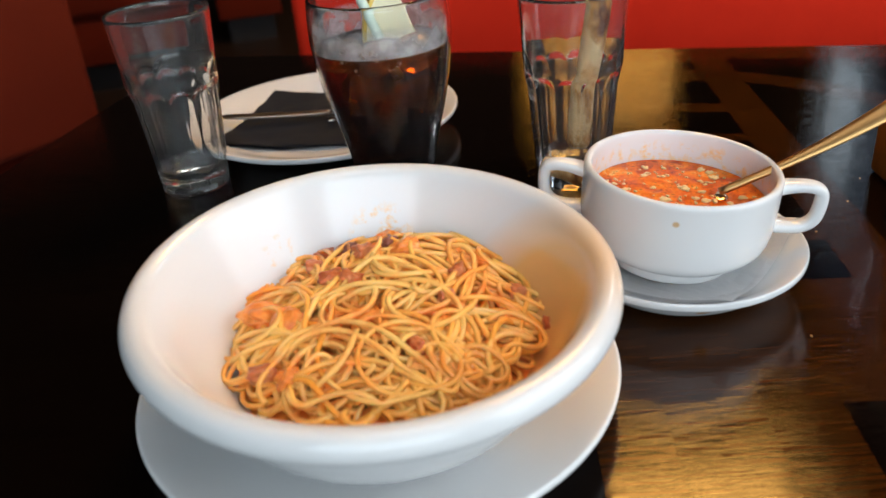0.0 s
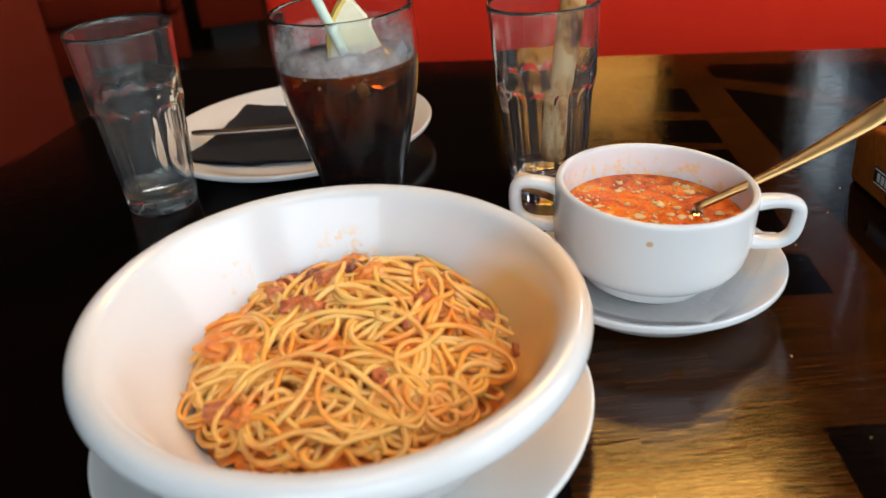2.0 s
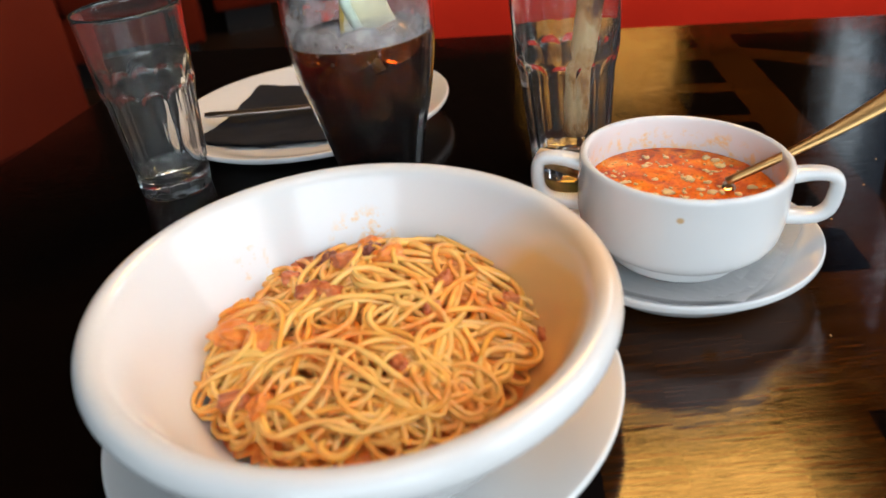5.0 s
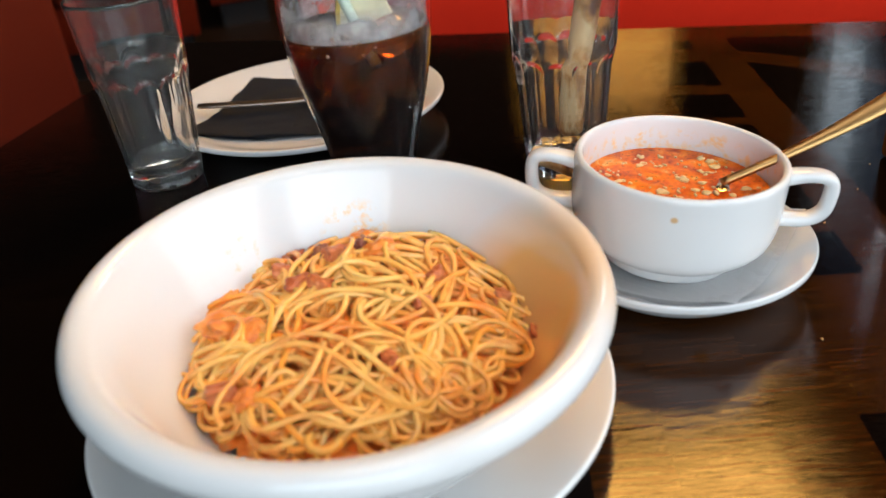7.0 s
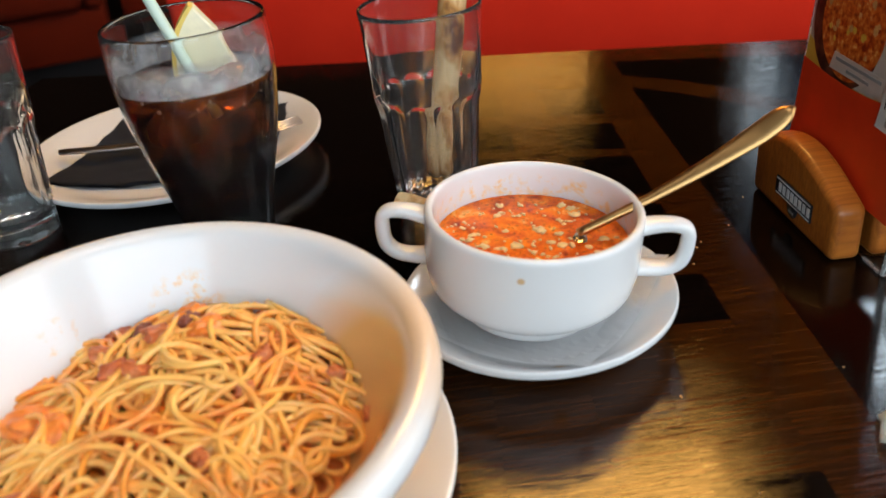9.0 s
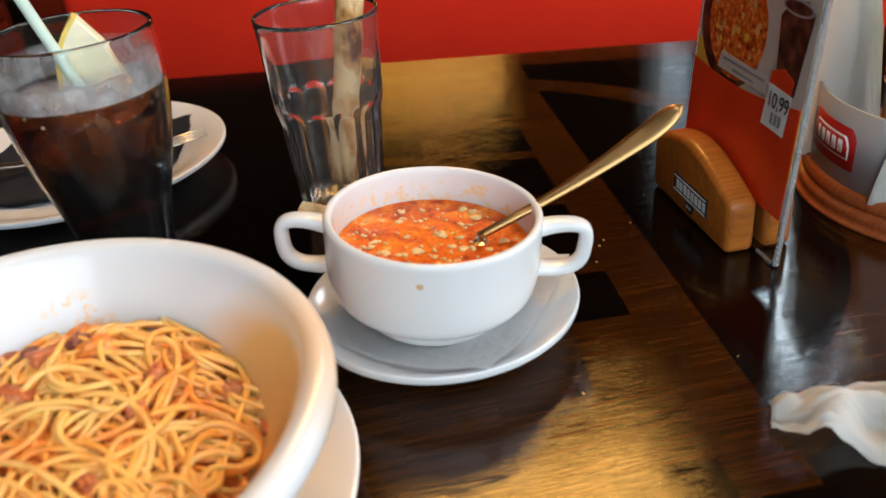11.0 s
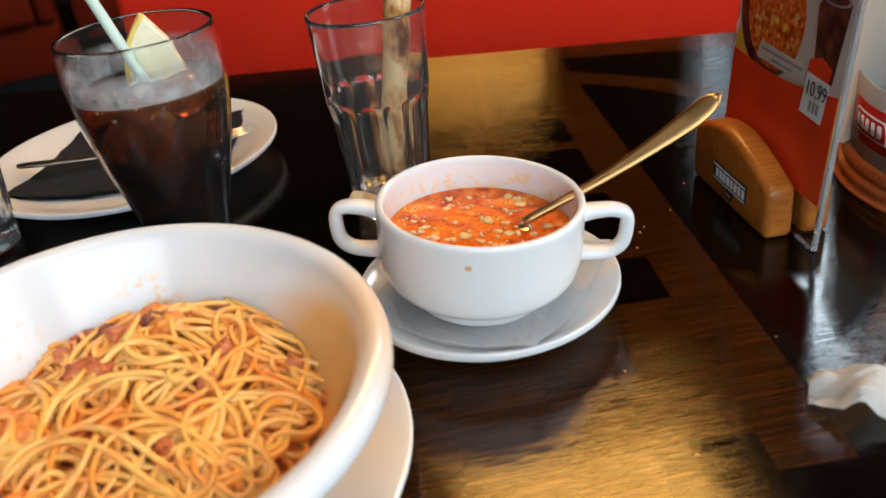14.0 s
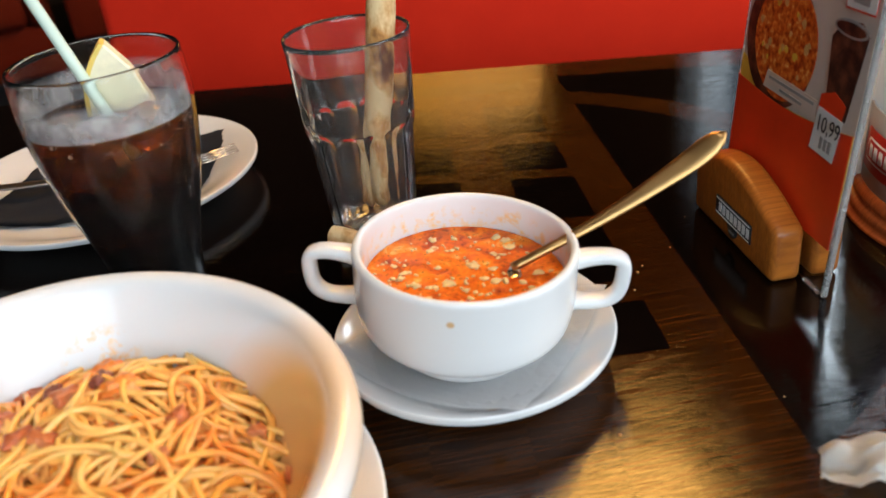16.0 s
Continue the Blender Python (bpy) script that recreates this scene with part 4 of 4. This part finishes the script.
def black_napkin():
    c = [Vector((-0.191, 0.642, 0)), Vector((-0.024, 0.634, 0)), Vector((-0.010, 0.757, 0)), Vector((-0.157, 0.776, 0))]
    t = thing("black_napkin", "folded black paper napkin lying on the plate", "napkin", pose(0, 0, 0))
    n = 30
    o = Vector((-0.0975, 0.695, 0))
    for k in range(3):
        bm = bmesh.new()
        g = []
        for i in range(n + 1):
            row = []
            for j in range(n + 1):
                u, v = i / n, j / n
                p = (c[0] * (1 - u) + c[1] * u) * (1 - v) + (c[3] * (1 - u) + c[2] * u) * v
                q = o + (p - o) * (1.0 - 0.008 * k)
                q += Vector((noise.noise(Vector((v * 6, k, 1.0))) * 0.002, noise.noise(Vector((u * 6, k, 5.0))) * 0.0025, 0))
                d = math.hypot(q.x - o.x, q.y - o.y)
                z = TOP + 0.0085 + max(0, d - 0.065) * 0.20 + 0.0011 * k + 0.0013 * noise.noise(Vector((q.x * 45, q.y * 45, k))) + 0.0006 * noise.noise(Vector((q.x * 130, q.y * 130, k)))
                row.append(bm.verts.new((q.x, q.y, z)))
            g.append(row)
        for i in range(n):
            for j in range(n):
                bm.faces.new((g[i][j], g[i + 1][j], g[i + 1][j + 1], g[i][j + 1]))
        bmesh.ops.solidify(bm, geom=bm.faces[:], thickness=0.0006)
        part("napkin_layer", bm, "napkin_black", t)


def cutlery():
    z = TOP + 0.0175
    t = thing("table_knife", "steel table knife lying across the napkin", "knife", pose(0, 0, 0))
    path = spline([(-0.189, 0.694, z + 0.004), (-0.15, 0.695, z + 0.002), (-0.11, 0.697, z), (-0.095, 0.698, z)], 8)
    n = len(path)
    part_mesh("handle", sweep_mesh("handle", path, ring_section(0.0054, 0.0020, 12), [(0.45 if i in (0, n - 1) else 1 - 0.35 * i / n, 1) for i in range(n)]), "knife_steel", t)
    path = spline([(-0.095, 0.698, z), (-0.06, 0.700, z), (-0.03, 0.702, z)], 8)
    n = len(path)
    part_mesh("blade", sweep_mesh("blade", path, ring_section(0.0062, 0.0006, 10), [(max(0.1, 1 - (i / (n - 1)) ** 4), 1) for i in range(n)]), "steel", t)
    t = thing("table_fork", "steel fork lying beside the knife on the napkin", "fork", pose(0, 0, 0))
    path = spline([(-0.095, 0.6805, z - 0.001), (-0.08, 0.682, z - 0.001), (-0.06, 0.684, z - 0.0005)], 8)
    n = len(path)
    part_mesh("handle", sweep_mesh("handle", path, ring_section(0.0045, 0.0012, 12), [(1 - 0.5 * i / n, 1) for i in range(n)]), "steel", t)
    part_mesh("neck", sweep_mesh("neck", [(-0.06, 0.684, z - 0.0005), (-0.048, 0.6875, z), (-0.040, 0.690, z)], ring_section(0.005, 0.0011, 12), [(0.6, 1), (1.6, 1), (2.0, 1)]), "steel", t)
    for k in range(4):
        o = (k - 1.5) * 0.0052
        part_mesh("tine", sweep_mesh("tine", [(-0.040 - o * 0.3, 0.690 + o, z), (-0.020 - o * 0.3, 0.697 + o, z + 0.001), (0.002 - o * 0.3, 0.705 + o, z + 0.003)], ring_section(0.0013, 0.0008, 8), [(1, 1), (1, 1), (0.5, 0.7)]), "steel", t)


black_napkin()
cutlery()

# ---- the menu stand ----
SX = 0.3255  # plane of the printed card


def menu_holder():
    t = thing("menu_holder", "curved oiled wooden block holding an acrylic menu card", "holder", pose(0, 0, TOP))
    y0, y1 = 0.4265, 0.528
    prof = [(y0, 0.0), (y1, 0.0), (y1, 0.036)]
    for i in range(1, 24):
        s = i / 24
        prof.append((y1 + (y0 - y1) * s, 0.036 - 0.004 * s + 0.0150 * math.sin(math.pi * s ** 0.85)))
    prof.append((y0, 0.032))
    for x0, x1 in ((0.3055, SX - 0.0018), (SX + 0.0052, 0.3465)):
        bm = bmesh.new()
        A = [bm.verts.new((x0, y, z)) for y, z in prof]
        B = [bm.verts.new((x1, y, z)) for y, z in prof]
        bm.faces.new(A), bm.faces.new(B[::-1])
        for k in range(len(prof)):
            j = (k + 1) % len(prof)
            bm.faces.new((A[k], B[k], B[j], A[j]))
        bmesh.ops.recalc_face_normals(bm, faces=bm.faces)
        bmesh.ops.bevel(bm, geom=[e for e in bm.edges if e.calc_face_angle(0) > 0.5], offset=0.0045, segments=4, affect="EDGES", profile=0.5)
        part("wood_half", bm, "holder_wood", t).data.set_sharp_from_angle(angle=radians(32))
    badge = part("badge", box(0.3045, 0.3054, 0.4505, 0.4945, 0.0125, 0.0245, 0.0002, 1), "print_black", t, "black badge with pale lettering bars", False)
    part("badge_border", box(0.3042, 0.30448, 0.4515, 0.4935, 0.0228, 0.0236), "label_white", t, "", False)
    part("badge_border", box(0.3042, 0.30448, 0.4515, 0.4935, 0.0133, 0.0141), "label_white", t, "", False)
    for k in range(8):
        y = 0.4900 - k * 0.0050
        part("lettering_bar", box(0.3042, 0.30448, y - 0.0033, y, 0.0155, 0.0213), "label_white", t, "", False)
    part("badge_seal", lathe([(0, 0.0), (0.006, 0.0), (0.006, 0.0006), (0, 0.0006)], 24, 1), "print_black", t, m=pose(0.3053, 0.4725, 0.0115, 0, -90, 0))
    part("lettering_bar", box(0.3042, 0.30448, 0.4695, 0.4755, 0.0085, 0.0098), "print_grey", t, "", False)


def menu_card():
    t = thing("menu_card", "clear acrylic stand with a red printed pizza offer", "menu", Matrix.Translation((SX, 0, TOP)) @ pose(0, 0, 0, 0, 4, 0) @ pose(0, 0, -TOP))
    yl, yr, zt = 0.5300, 0.3990, 0.965  # the print's own span

    def span(y):
        return 0.525 + (y - yl) * 0.893
    part("acrylic_sleeve", box(-0.0013, 0.0013, 0.4082, 0.526, TOP + 0.0008, zt + 0.002, 0.0005, 1), "acrylic", t, "clear acrylic sheet", False)

    part("sleeve_edge", box(-0.0016, 0.0016, 0.4058, 0.4080, TOP + 0.0008, zt + 0.002, 0.0004, 1), "acrylic_edge", t, "bright polished acrylic edge", False)
    part("sleeve_edge", box(-0.0016, 0.0016, 0.4102, 0.4255, TOP + 0.0004, TOP + 0.0020), "acrylic_edge", t, "bright polished acrylic edge", False)
    part("sleeve_edge", box(-0.0016, 0.0016, 0.5262, 0.5272, TOP + 0.036, zt + 0.002, 0.0002, 1), "acrylic_edge", t, "bright polished acrylic edge", False)

    def flat(name, pts, lift, material, label=""):
        bm = bmesh.new()
        x = -0.0016 - 0.00022 * lift
        f = bm.faces.new([bm.verts.new((x, span(y), z)) for y, z in pts])
        r = bmesh.ops.extrude_face_region(bm, geom=[f])
        bmesh.ops.translate(bm, verts=[v for v in r["geom"] if isinstance(v, bmesh.types.BMVert)], vec=(0.0002, 0, 0))
        return part(name, bm, material, t, label, False)

    flat("print_sheet", [(yl, 0.778), (yr, 0.778), (yr, zt), (yl, zt)], 0, "print_cream", "cream printed paper")
    sag = [(yl + (yr - yl) * k, 0.837 - 0.005 * math.sin(math.pi * k) + 0.004 * k) for k in np.linspace(0, 1, 16)]
    flat("yellow_sweep", [(yl, 0.800), (yr, 0.800)] + [(y, z + 0.013 * max(0, 1 - k / 7)) for k, (y, z) in reversed(list(enumerate(sag)))], 1, "print_yellow")
    flat("red_field", [(yl, 0.7785), (yr, 0.7785)] + [(y, z) for y, z in reversed(sag)], 5, "print_red", "red lower field")

    def disc(cy, cz, ry, rz, n=40):
        return [(cy - ry * math.cos(2 * math.pi * k / n), cz + rz * math.sin(2 * math.pi * k / n)) for k in range(n)]

    flat("pan", disc(0.4870, 0.866, 0.0405, 0.0360), 3, "print_cola", "dark pan edge")
    flat("pizza", disc(0.4810, 0.867, 0.0355, 0.0315), 4, "print_pizza", "printed pizza with pale cubes")
    rng = random.Random(21)
    for k in range(26):
        a, q = rng.uniform(0, 6.28), math.sqrt(rng.random()) * 0.86
        r = rng.uniform(0.0016, 0.0032)
        flat("topping", [(0.481 + 0.0355 * q * math.cos(a) + r * rng.uniform(0.6, 1.1) * math.cos(b), 0.867 + 0.0315 * q * math.sin(a) + r * rng.uniform(0.6, 1.1) * math.sin(b)) for b in np.linspace(0, 5.4, 7)], 4.6, "print_yellow" if k % 3 == 0 else "print_topping")
    flat("drink", [(0.434, 0.882), (0.428, 0.845), (0.408, 0.845), (0.402, 0.888), (0.410, 0.893), (0.425, 0.891)], 5, "print_cola", "printed cola glass")
    flat("drink_rim", disc(0.418, 0.8885, 0.0155, 0.0042, 24), 6, "print_grey")
    flat("drink_top", disc(0.418, 0.8885, 0.0135, 0.0030, 24), 7, "print_cola")
    flat("caption_ribbon", [(0.497, 0.8390), (0.436, 0.8385), (0.436, 0.8480), (0.494, 0.8490)], 6, "print_cream", "cream caption ribbon")
    for k in range(2):
        flat("caption_bar", [(0.491 - 0.014 * k, 0.8448 - 0.0040 * k), (0.439 + 0.012 * k, 0.8445 - 0.0040 * k), (0.439 + 0.012 * k, 0.8463 - 0.0040 * k), (0.491 - 0.014 * k, 0.8466 - 0.0040 * k)], 7, "print_grey")
    for k, (a, b) in enumerate(((0.505, 0.455), (0.495, 0.440), (0.488, 0.462))):
        flat("caption_bar", [(a, 0.922 - 0.006 * k), (b, 0.922 - 0.006 * k), (b, 0.9245 - 0.006 * k), (a, 0.9245 - 0.006 * k)], 4, "print_grey")
    flat("price_burst", [(0.434, 0.842), (0.411, 0.842), (0.409, 0.853), (0.421, 0.857), (0.433, 0.853)], 7, "print_red")
    flat("price_tag", [(0.4355, 0.8235), (0.4110, 0.8225), (0.4085, 0.8450), (0.4330, 0.8465)], 8, "label_white", "white price tag")
    for k in range(3):
        flat("price_bar", [(0.4262 - 0.0042 * k, 0.8262), (0.4234 - 0.0042 * k, 0.8260), (0.4232 - 0.0042 * k, 0.8322), (0.4260 - 0.0042 * k, 0.8324)], 9, "print_grey")
    flat("price_frame", [(0.4265, 0.8970), (0.4000, 0.8975), (0.3995, 0.9250), (0.4270, 0.9250)], 7, "print_red")
    flat("price_tag", [(0.4255, 0.8980), (0.4005, 0.8985), (0.4005, 0.9225), (0.4260, 0.9225)], 8, "label_white", "white price tag")
    flat("price_bar", [(0.4200, 0.9010), (0.4060, 0.9010), (0.4060, 0.9075), (0.4200, 0.9075)], 9, "print_grey")
    for words, y, z in (("10,99", 0.4312, 0.8352), ("12,99", 0.4250, 0.9110)):
        data = bpy.data.curves.new("price_text", "FONT")
        data.body, data.size, data.extrude = words, 0.0118, 0.00008
        tmp = bpy.data.objects.new("price_text", data)
        me = bpy.data.meshes.new_from_object(tmp)
        bpy.data.objects.remove(tmp)
        me.materials.clear()
        m = Matrix(((0, 0, -1, -0.0042), (-1, 0, 0, span(y)), (0, 1, 0, z), (0, 0, 0, 1))) @ Matrix.Diagonal((0.80, 1.0, 1, 1))
        part_mesh("price_text", me, "print_black", t, "black price digits", False, m)


menu_holder()
menu_card()

# ---- the condiment caddy ----
KX, KY, KR = 0.482, 0.460, 0.0960


def condiment_caddy():
    t = thing("condiment_caddy", "round red-brown wooden caddy with a grey napkin holder", "caddy", pose(KX, KY, TOP))
    prof = [(0, 0.0), (KR - 0.004, 0.0), (KR, 0.003), (KR, 0.008), (KR - 0.003, 0.0105), (KR - 0.002, 0.013), (KR - 0.004, 0.0180), (KR - 0.010, 0.0195), (KR - 0.013, 0.0165), (0, 0.0160)]
    part("base", lathe(prof, 96, 3), "caddy_wood", t, "turned wooden tray with a moulded rim")

    def shield(r, a0, a1, z0, z1, thick, dip=0.0):
        bm = bmesh.new()
        n = 30
        rows = []
        for i in range(n + 1):
            s = i / n
            a = a0 + (a1 - a0) * s
            edge = min(s, 1 - s) * n
            corner = 0.006 * max(0, 1 - edge / 3) ** 2
            top = z1 - corner - dip * s
            c, sn = math.cos(a), math.sin(a)
            rows.append([bm.verts.new((q * c, q * sn, z)) for q, z in ((r, z0), (r, top), (r - thick, top), (r - thick, z0))])
        for A, B in zip(rows, rows[1:]):
            for k in range(4):
                bm.faces.new((A[k], A[(k + 1) % 4], B[(k + 1) % 4], B[k]))
        bm.faces.new(rows[0]), bm.faces.new(rows[-1][::-1])
        return bm

    part("napkin_plate", shield(KR - 0.006, radians(148), radians(203), 0.0185, 0.067, 0.0016), "grey_metal", t, "curved grey metal plate")
    part("label_patch", shield(KR - 0.0056, radians(157), radians(189), 0.029, 0.055, 0.0003), "label_red", t, "red label patch")
    part("label_outline", shield(KR - 0.0053, radians(160), radians(186), 0.035, 0.0495, 0.0002), "label_white", t, "white label plate")
    part("label_field", shield(KR - 0.0051, radians(160.8), radians(185.2), 0.0363, 0.0482, 0.0002), "label_red", t)
    for k in range(5):
        a = 163.5 + k * 4.1
        part("lettering_bar", shield(KR - 0.0049, radians(a), radians(a + 2.8), 0.0382, 0.0462, 0.0002), "label_white", t)
    for k in range(3):
        a = radians(20 + 120 * k)
        part("post", lathe([(0, 0.016), (0.004, 0.016), (0.004, 0.10), (0, 0.10)], 16, 1), "steel", t, m=pose(0.072 * math.cos(a), 0.072 * math.sin(a), 0))


def napkin_fan(x, y, turn, lean, w, h, seed, label, shift=0.02):
    t = thing("napkin_stack", label, "napkin", pose(x, y, TOP + 0.0165, 0, 0, turn), "napkins in the caddy")
    n = 18
    for layer in range(5):
        bm = bmesh.new()
        g = []
        for i in range(n + 1):
            row = []
            for j in range(n + 1):
                u, v = i / n, j / n
                wid = w * (1 - 0.35 * v)
                row.append(bm.verts.new(((u - 0.5) * wid + shift * v * v, -layer * 0.0022 * (0.6 + v) + 0.0035 * noise.noise(Vector((u * 2, v * 1.5, seed + 0.3 * layer))) + lean * v * v + 0.008 * abs(2 * u - 1), h * v * (1 - 0.04 * layer) * (1 - 0.25 * abs(2 * u - 1)))))
            g.append(row)
        for i in range(n):
            for j in range(n):
                bm.faces.new((g[i][j], g[i + 1][j], g[i + 1][j + 1], g[i][j + 1]))
        bmesh.ops.solidify(bm, geom=bm.faces[:], thickness=0.0007)
        part("napkin_sheet", bm, "napkin_white", t)


def oil_bottle(x, y):
    t = thing("oil_bottle", "pale green glass bottle with a red label mark in the caddy", "bottle", pose(x, y, TOP + 0.0162))
    prof = [(0, 0.0), (0.022, 0.0), (0.026, 0.003), (0.026, 0.085), (0.022, 0.105), (0.012, 0.125), (0.0105, 0.150), (0.013, 0.152), (0.013, 0.158), (0.009, 0.158), (0.008, 0.126), (0.019, 0.104), (0.023, 0.084), (0.023, 0.006), (0, 0.005)]
    part("bottle_body", lathe(prof, 56, 3), "green_glass", t)
    for k in range(3):
        part_mesh("wire_ring", sweep_mesh("wire_ring", [(0.0275 * math.cos(a), 0.0275 * math.sin(a), 0.052 + 0.006 * k) for a in np.linspace(0, 2 * math.pi, 40)], ring_section(0.0012, 0.0012, 6)), "steel", t)
    part("label_mark", lump(2, 0.004, 0.010, 0.016, 0.3, 2, 2), "label_red", t, "red printed mark", m=pose(-0.0235, -0.012, 0.092))


condiment_caddy()
napkin_fan(KX - 0.070, KY + 0.024, 108, -0.010, 0.050, 0.135, 1.0, "white paper napkins fanned in the grey holder", 0.012)
napkin_fan(KX - 0.061, KY - 0.047, 137, 0.012, 0.062, 0.104, 5.0, "white paper napkins leaning out of the grey holder", -0.006)
oil_bottle(KX - 0.024, KY + 0.010)

# ---- small things at the guest's side ----


def crumpled_tissue():
    bm = bmesh.new()
    n = 44
    g = []
    for i in range(n + 1):
        row = []
        for j in range(n + 1):
            u, v = i / n, j / n
            x = 0.112 * (u - 0.02) * (1 - 0.1 * v)
            y = (v - 0.5) * (0.020 + 0.050 * min(1, u * 1.5)) + 0.006 * noise.noise(Vector((u * 4, v * 3, 7)))
            fold = 0.30 + noise.noise(Vector((u * 5.5, v * 3.0, 1.5))) + 0.6 * abs(noise.noise(Vector((u * 9, v * 6, 4))))
            z = 0.0015 + 0.017 * fold * (0.35 + 0.65 * math.sin(math.pi * min(1, v + 0.1))) + 0.007 * math.sin(math.pi * v) * min(1, u * 4)
            row.append(bm.verts.new((x, y, z)))
        g.append(row)
    for i in range(n):
        for j in range(n):
            bm.faces.new((g[i][j], g[i + 1][j], g[i + 1][j + 1], g[i][j + 1]))
    bmesh.ops.solidify(bm, geom=bm.faces[:], thickness=0.0008)
    ob = part("crumpled_tissue", bm, "napkin_white", m=pose(0.262, 0.296, TOP, 0, 0, -24))
    tagged(ob, "used crumpled white paper napkin on the table", "napkin")


def eyeglasses():
    t = thing("eyeglasses", "folded gold-rimmed eyeglasses with black temples", "glasses", pose(0.345, 0.305, TOP))
    ring = [(0.022 * math.cos(a), 0.004 + 0.002 * math.sin(a), 0.020 + 0.018 * math.sin(a)) for a in np.linspace(0, 2 * math.pi, 32)]
    part_mesh("rim", sweep_mesh("rim", ring, ring_section(0.0012, 0.0012, 8)), "steel_gold", t, "thin gold rim")
    part_mesh("rim", sweep_mesh("rim", [(x + 0.058, y, z) for x, y, z in ring], ring_section(0.0012, 0.0012, 8)), "steel_gold", t, "thin gold rim")
    part_mesh("bridge", sweep_mesh("bridge", [(0.021, 0.005, 0.024), (0.029, 0.006, 0.028), (0.037, 0.005, 0.024)], ring_section(0.0012, 0.0012, 8)), "steel_gold", t)
    part_mesh("temple", sweep_mesh("temple", spline([(-0.040, -0.010, 0.003), (-0.01, -0.014, 0.004), (0.05, -0.012, 0.008), (0.078, 0.0, 0.022)], 6), ring_section(0.0024, 0.0016, 10)), "black_plastic", t, "black temple")


crumpled_tissue()
eyeglasses()


CRUMBS = [(0.189, 0.3355, 0.0008), (0.243, 0.461, 0.0011), (0.235, 0.444, 0.0008), (0.248, 0.467, 0.0007), (0.294, 0.515, 0.0006), (0.271, 0.482, 0.0006), (0.199, 0.274, 0.0005), (0.198, 0.236, 0.0008), (0.268, 0.340, 0.0006)]


def crumbs():
    """A few pale crumbs strewn on the table round the cup."""
    rng = random.Random(33)
    for i, (x, y, size) in enumerate(CRUMBS):
        m = pose(x, y, TOP + size * 0.5, 0, 0, rng.uniform(0, 180))
        ob = part("bread_crumb", lump(i + 200, size, size * 0.7, size * 0.6, 0.5, 2.5, 1), "bread", m=m)
        tagged(ob, "tiny pale bread crumb on the dark table", "crumb", "crumbs on the table")


crumbs()
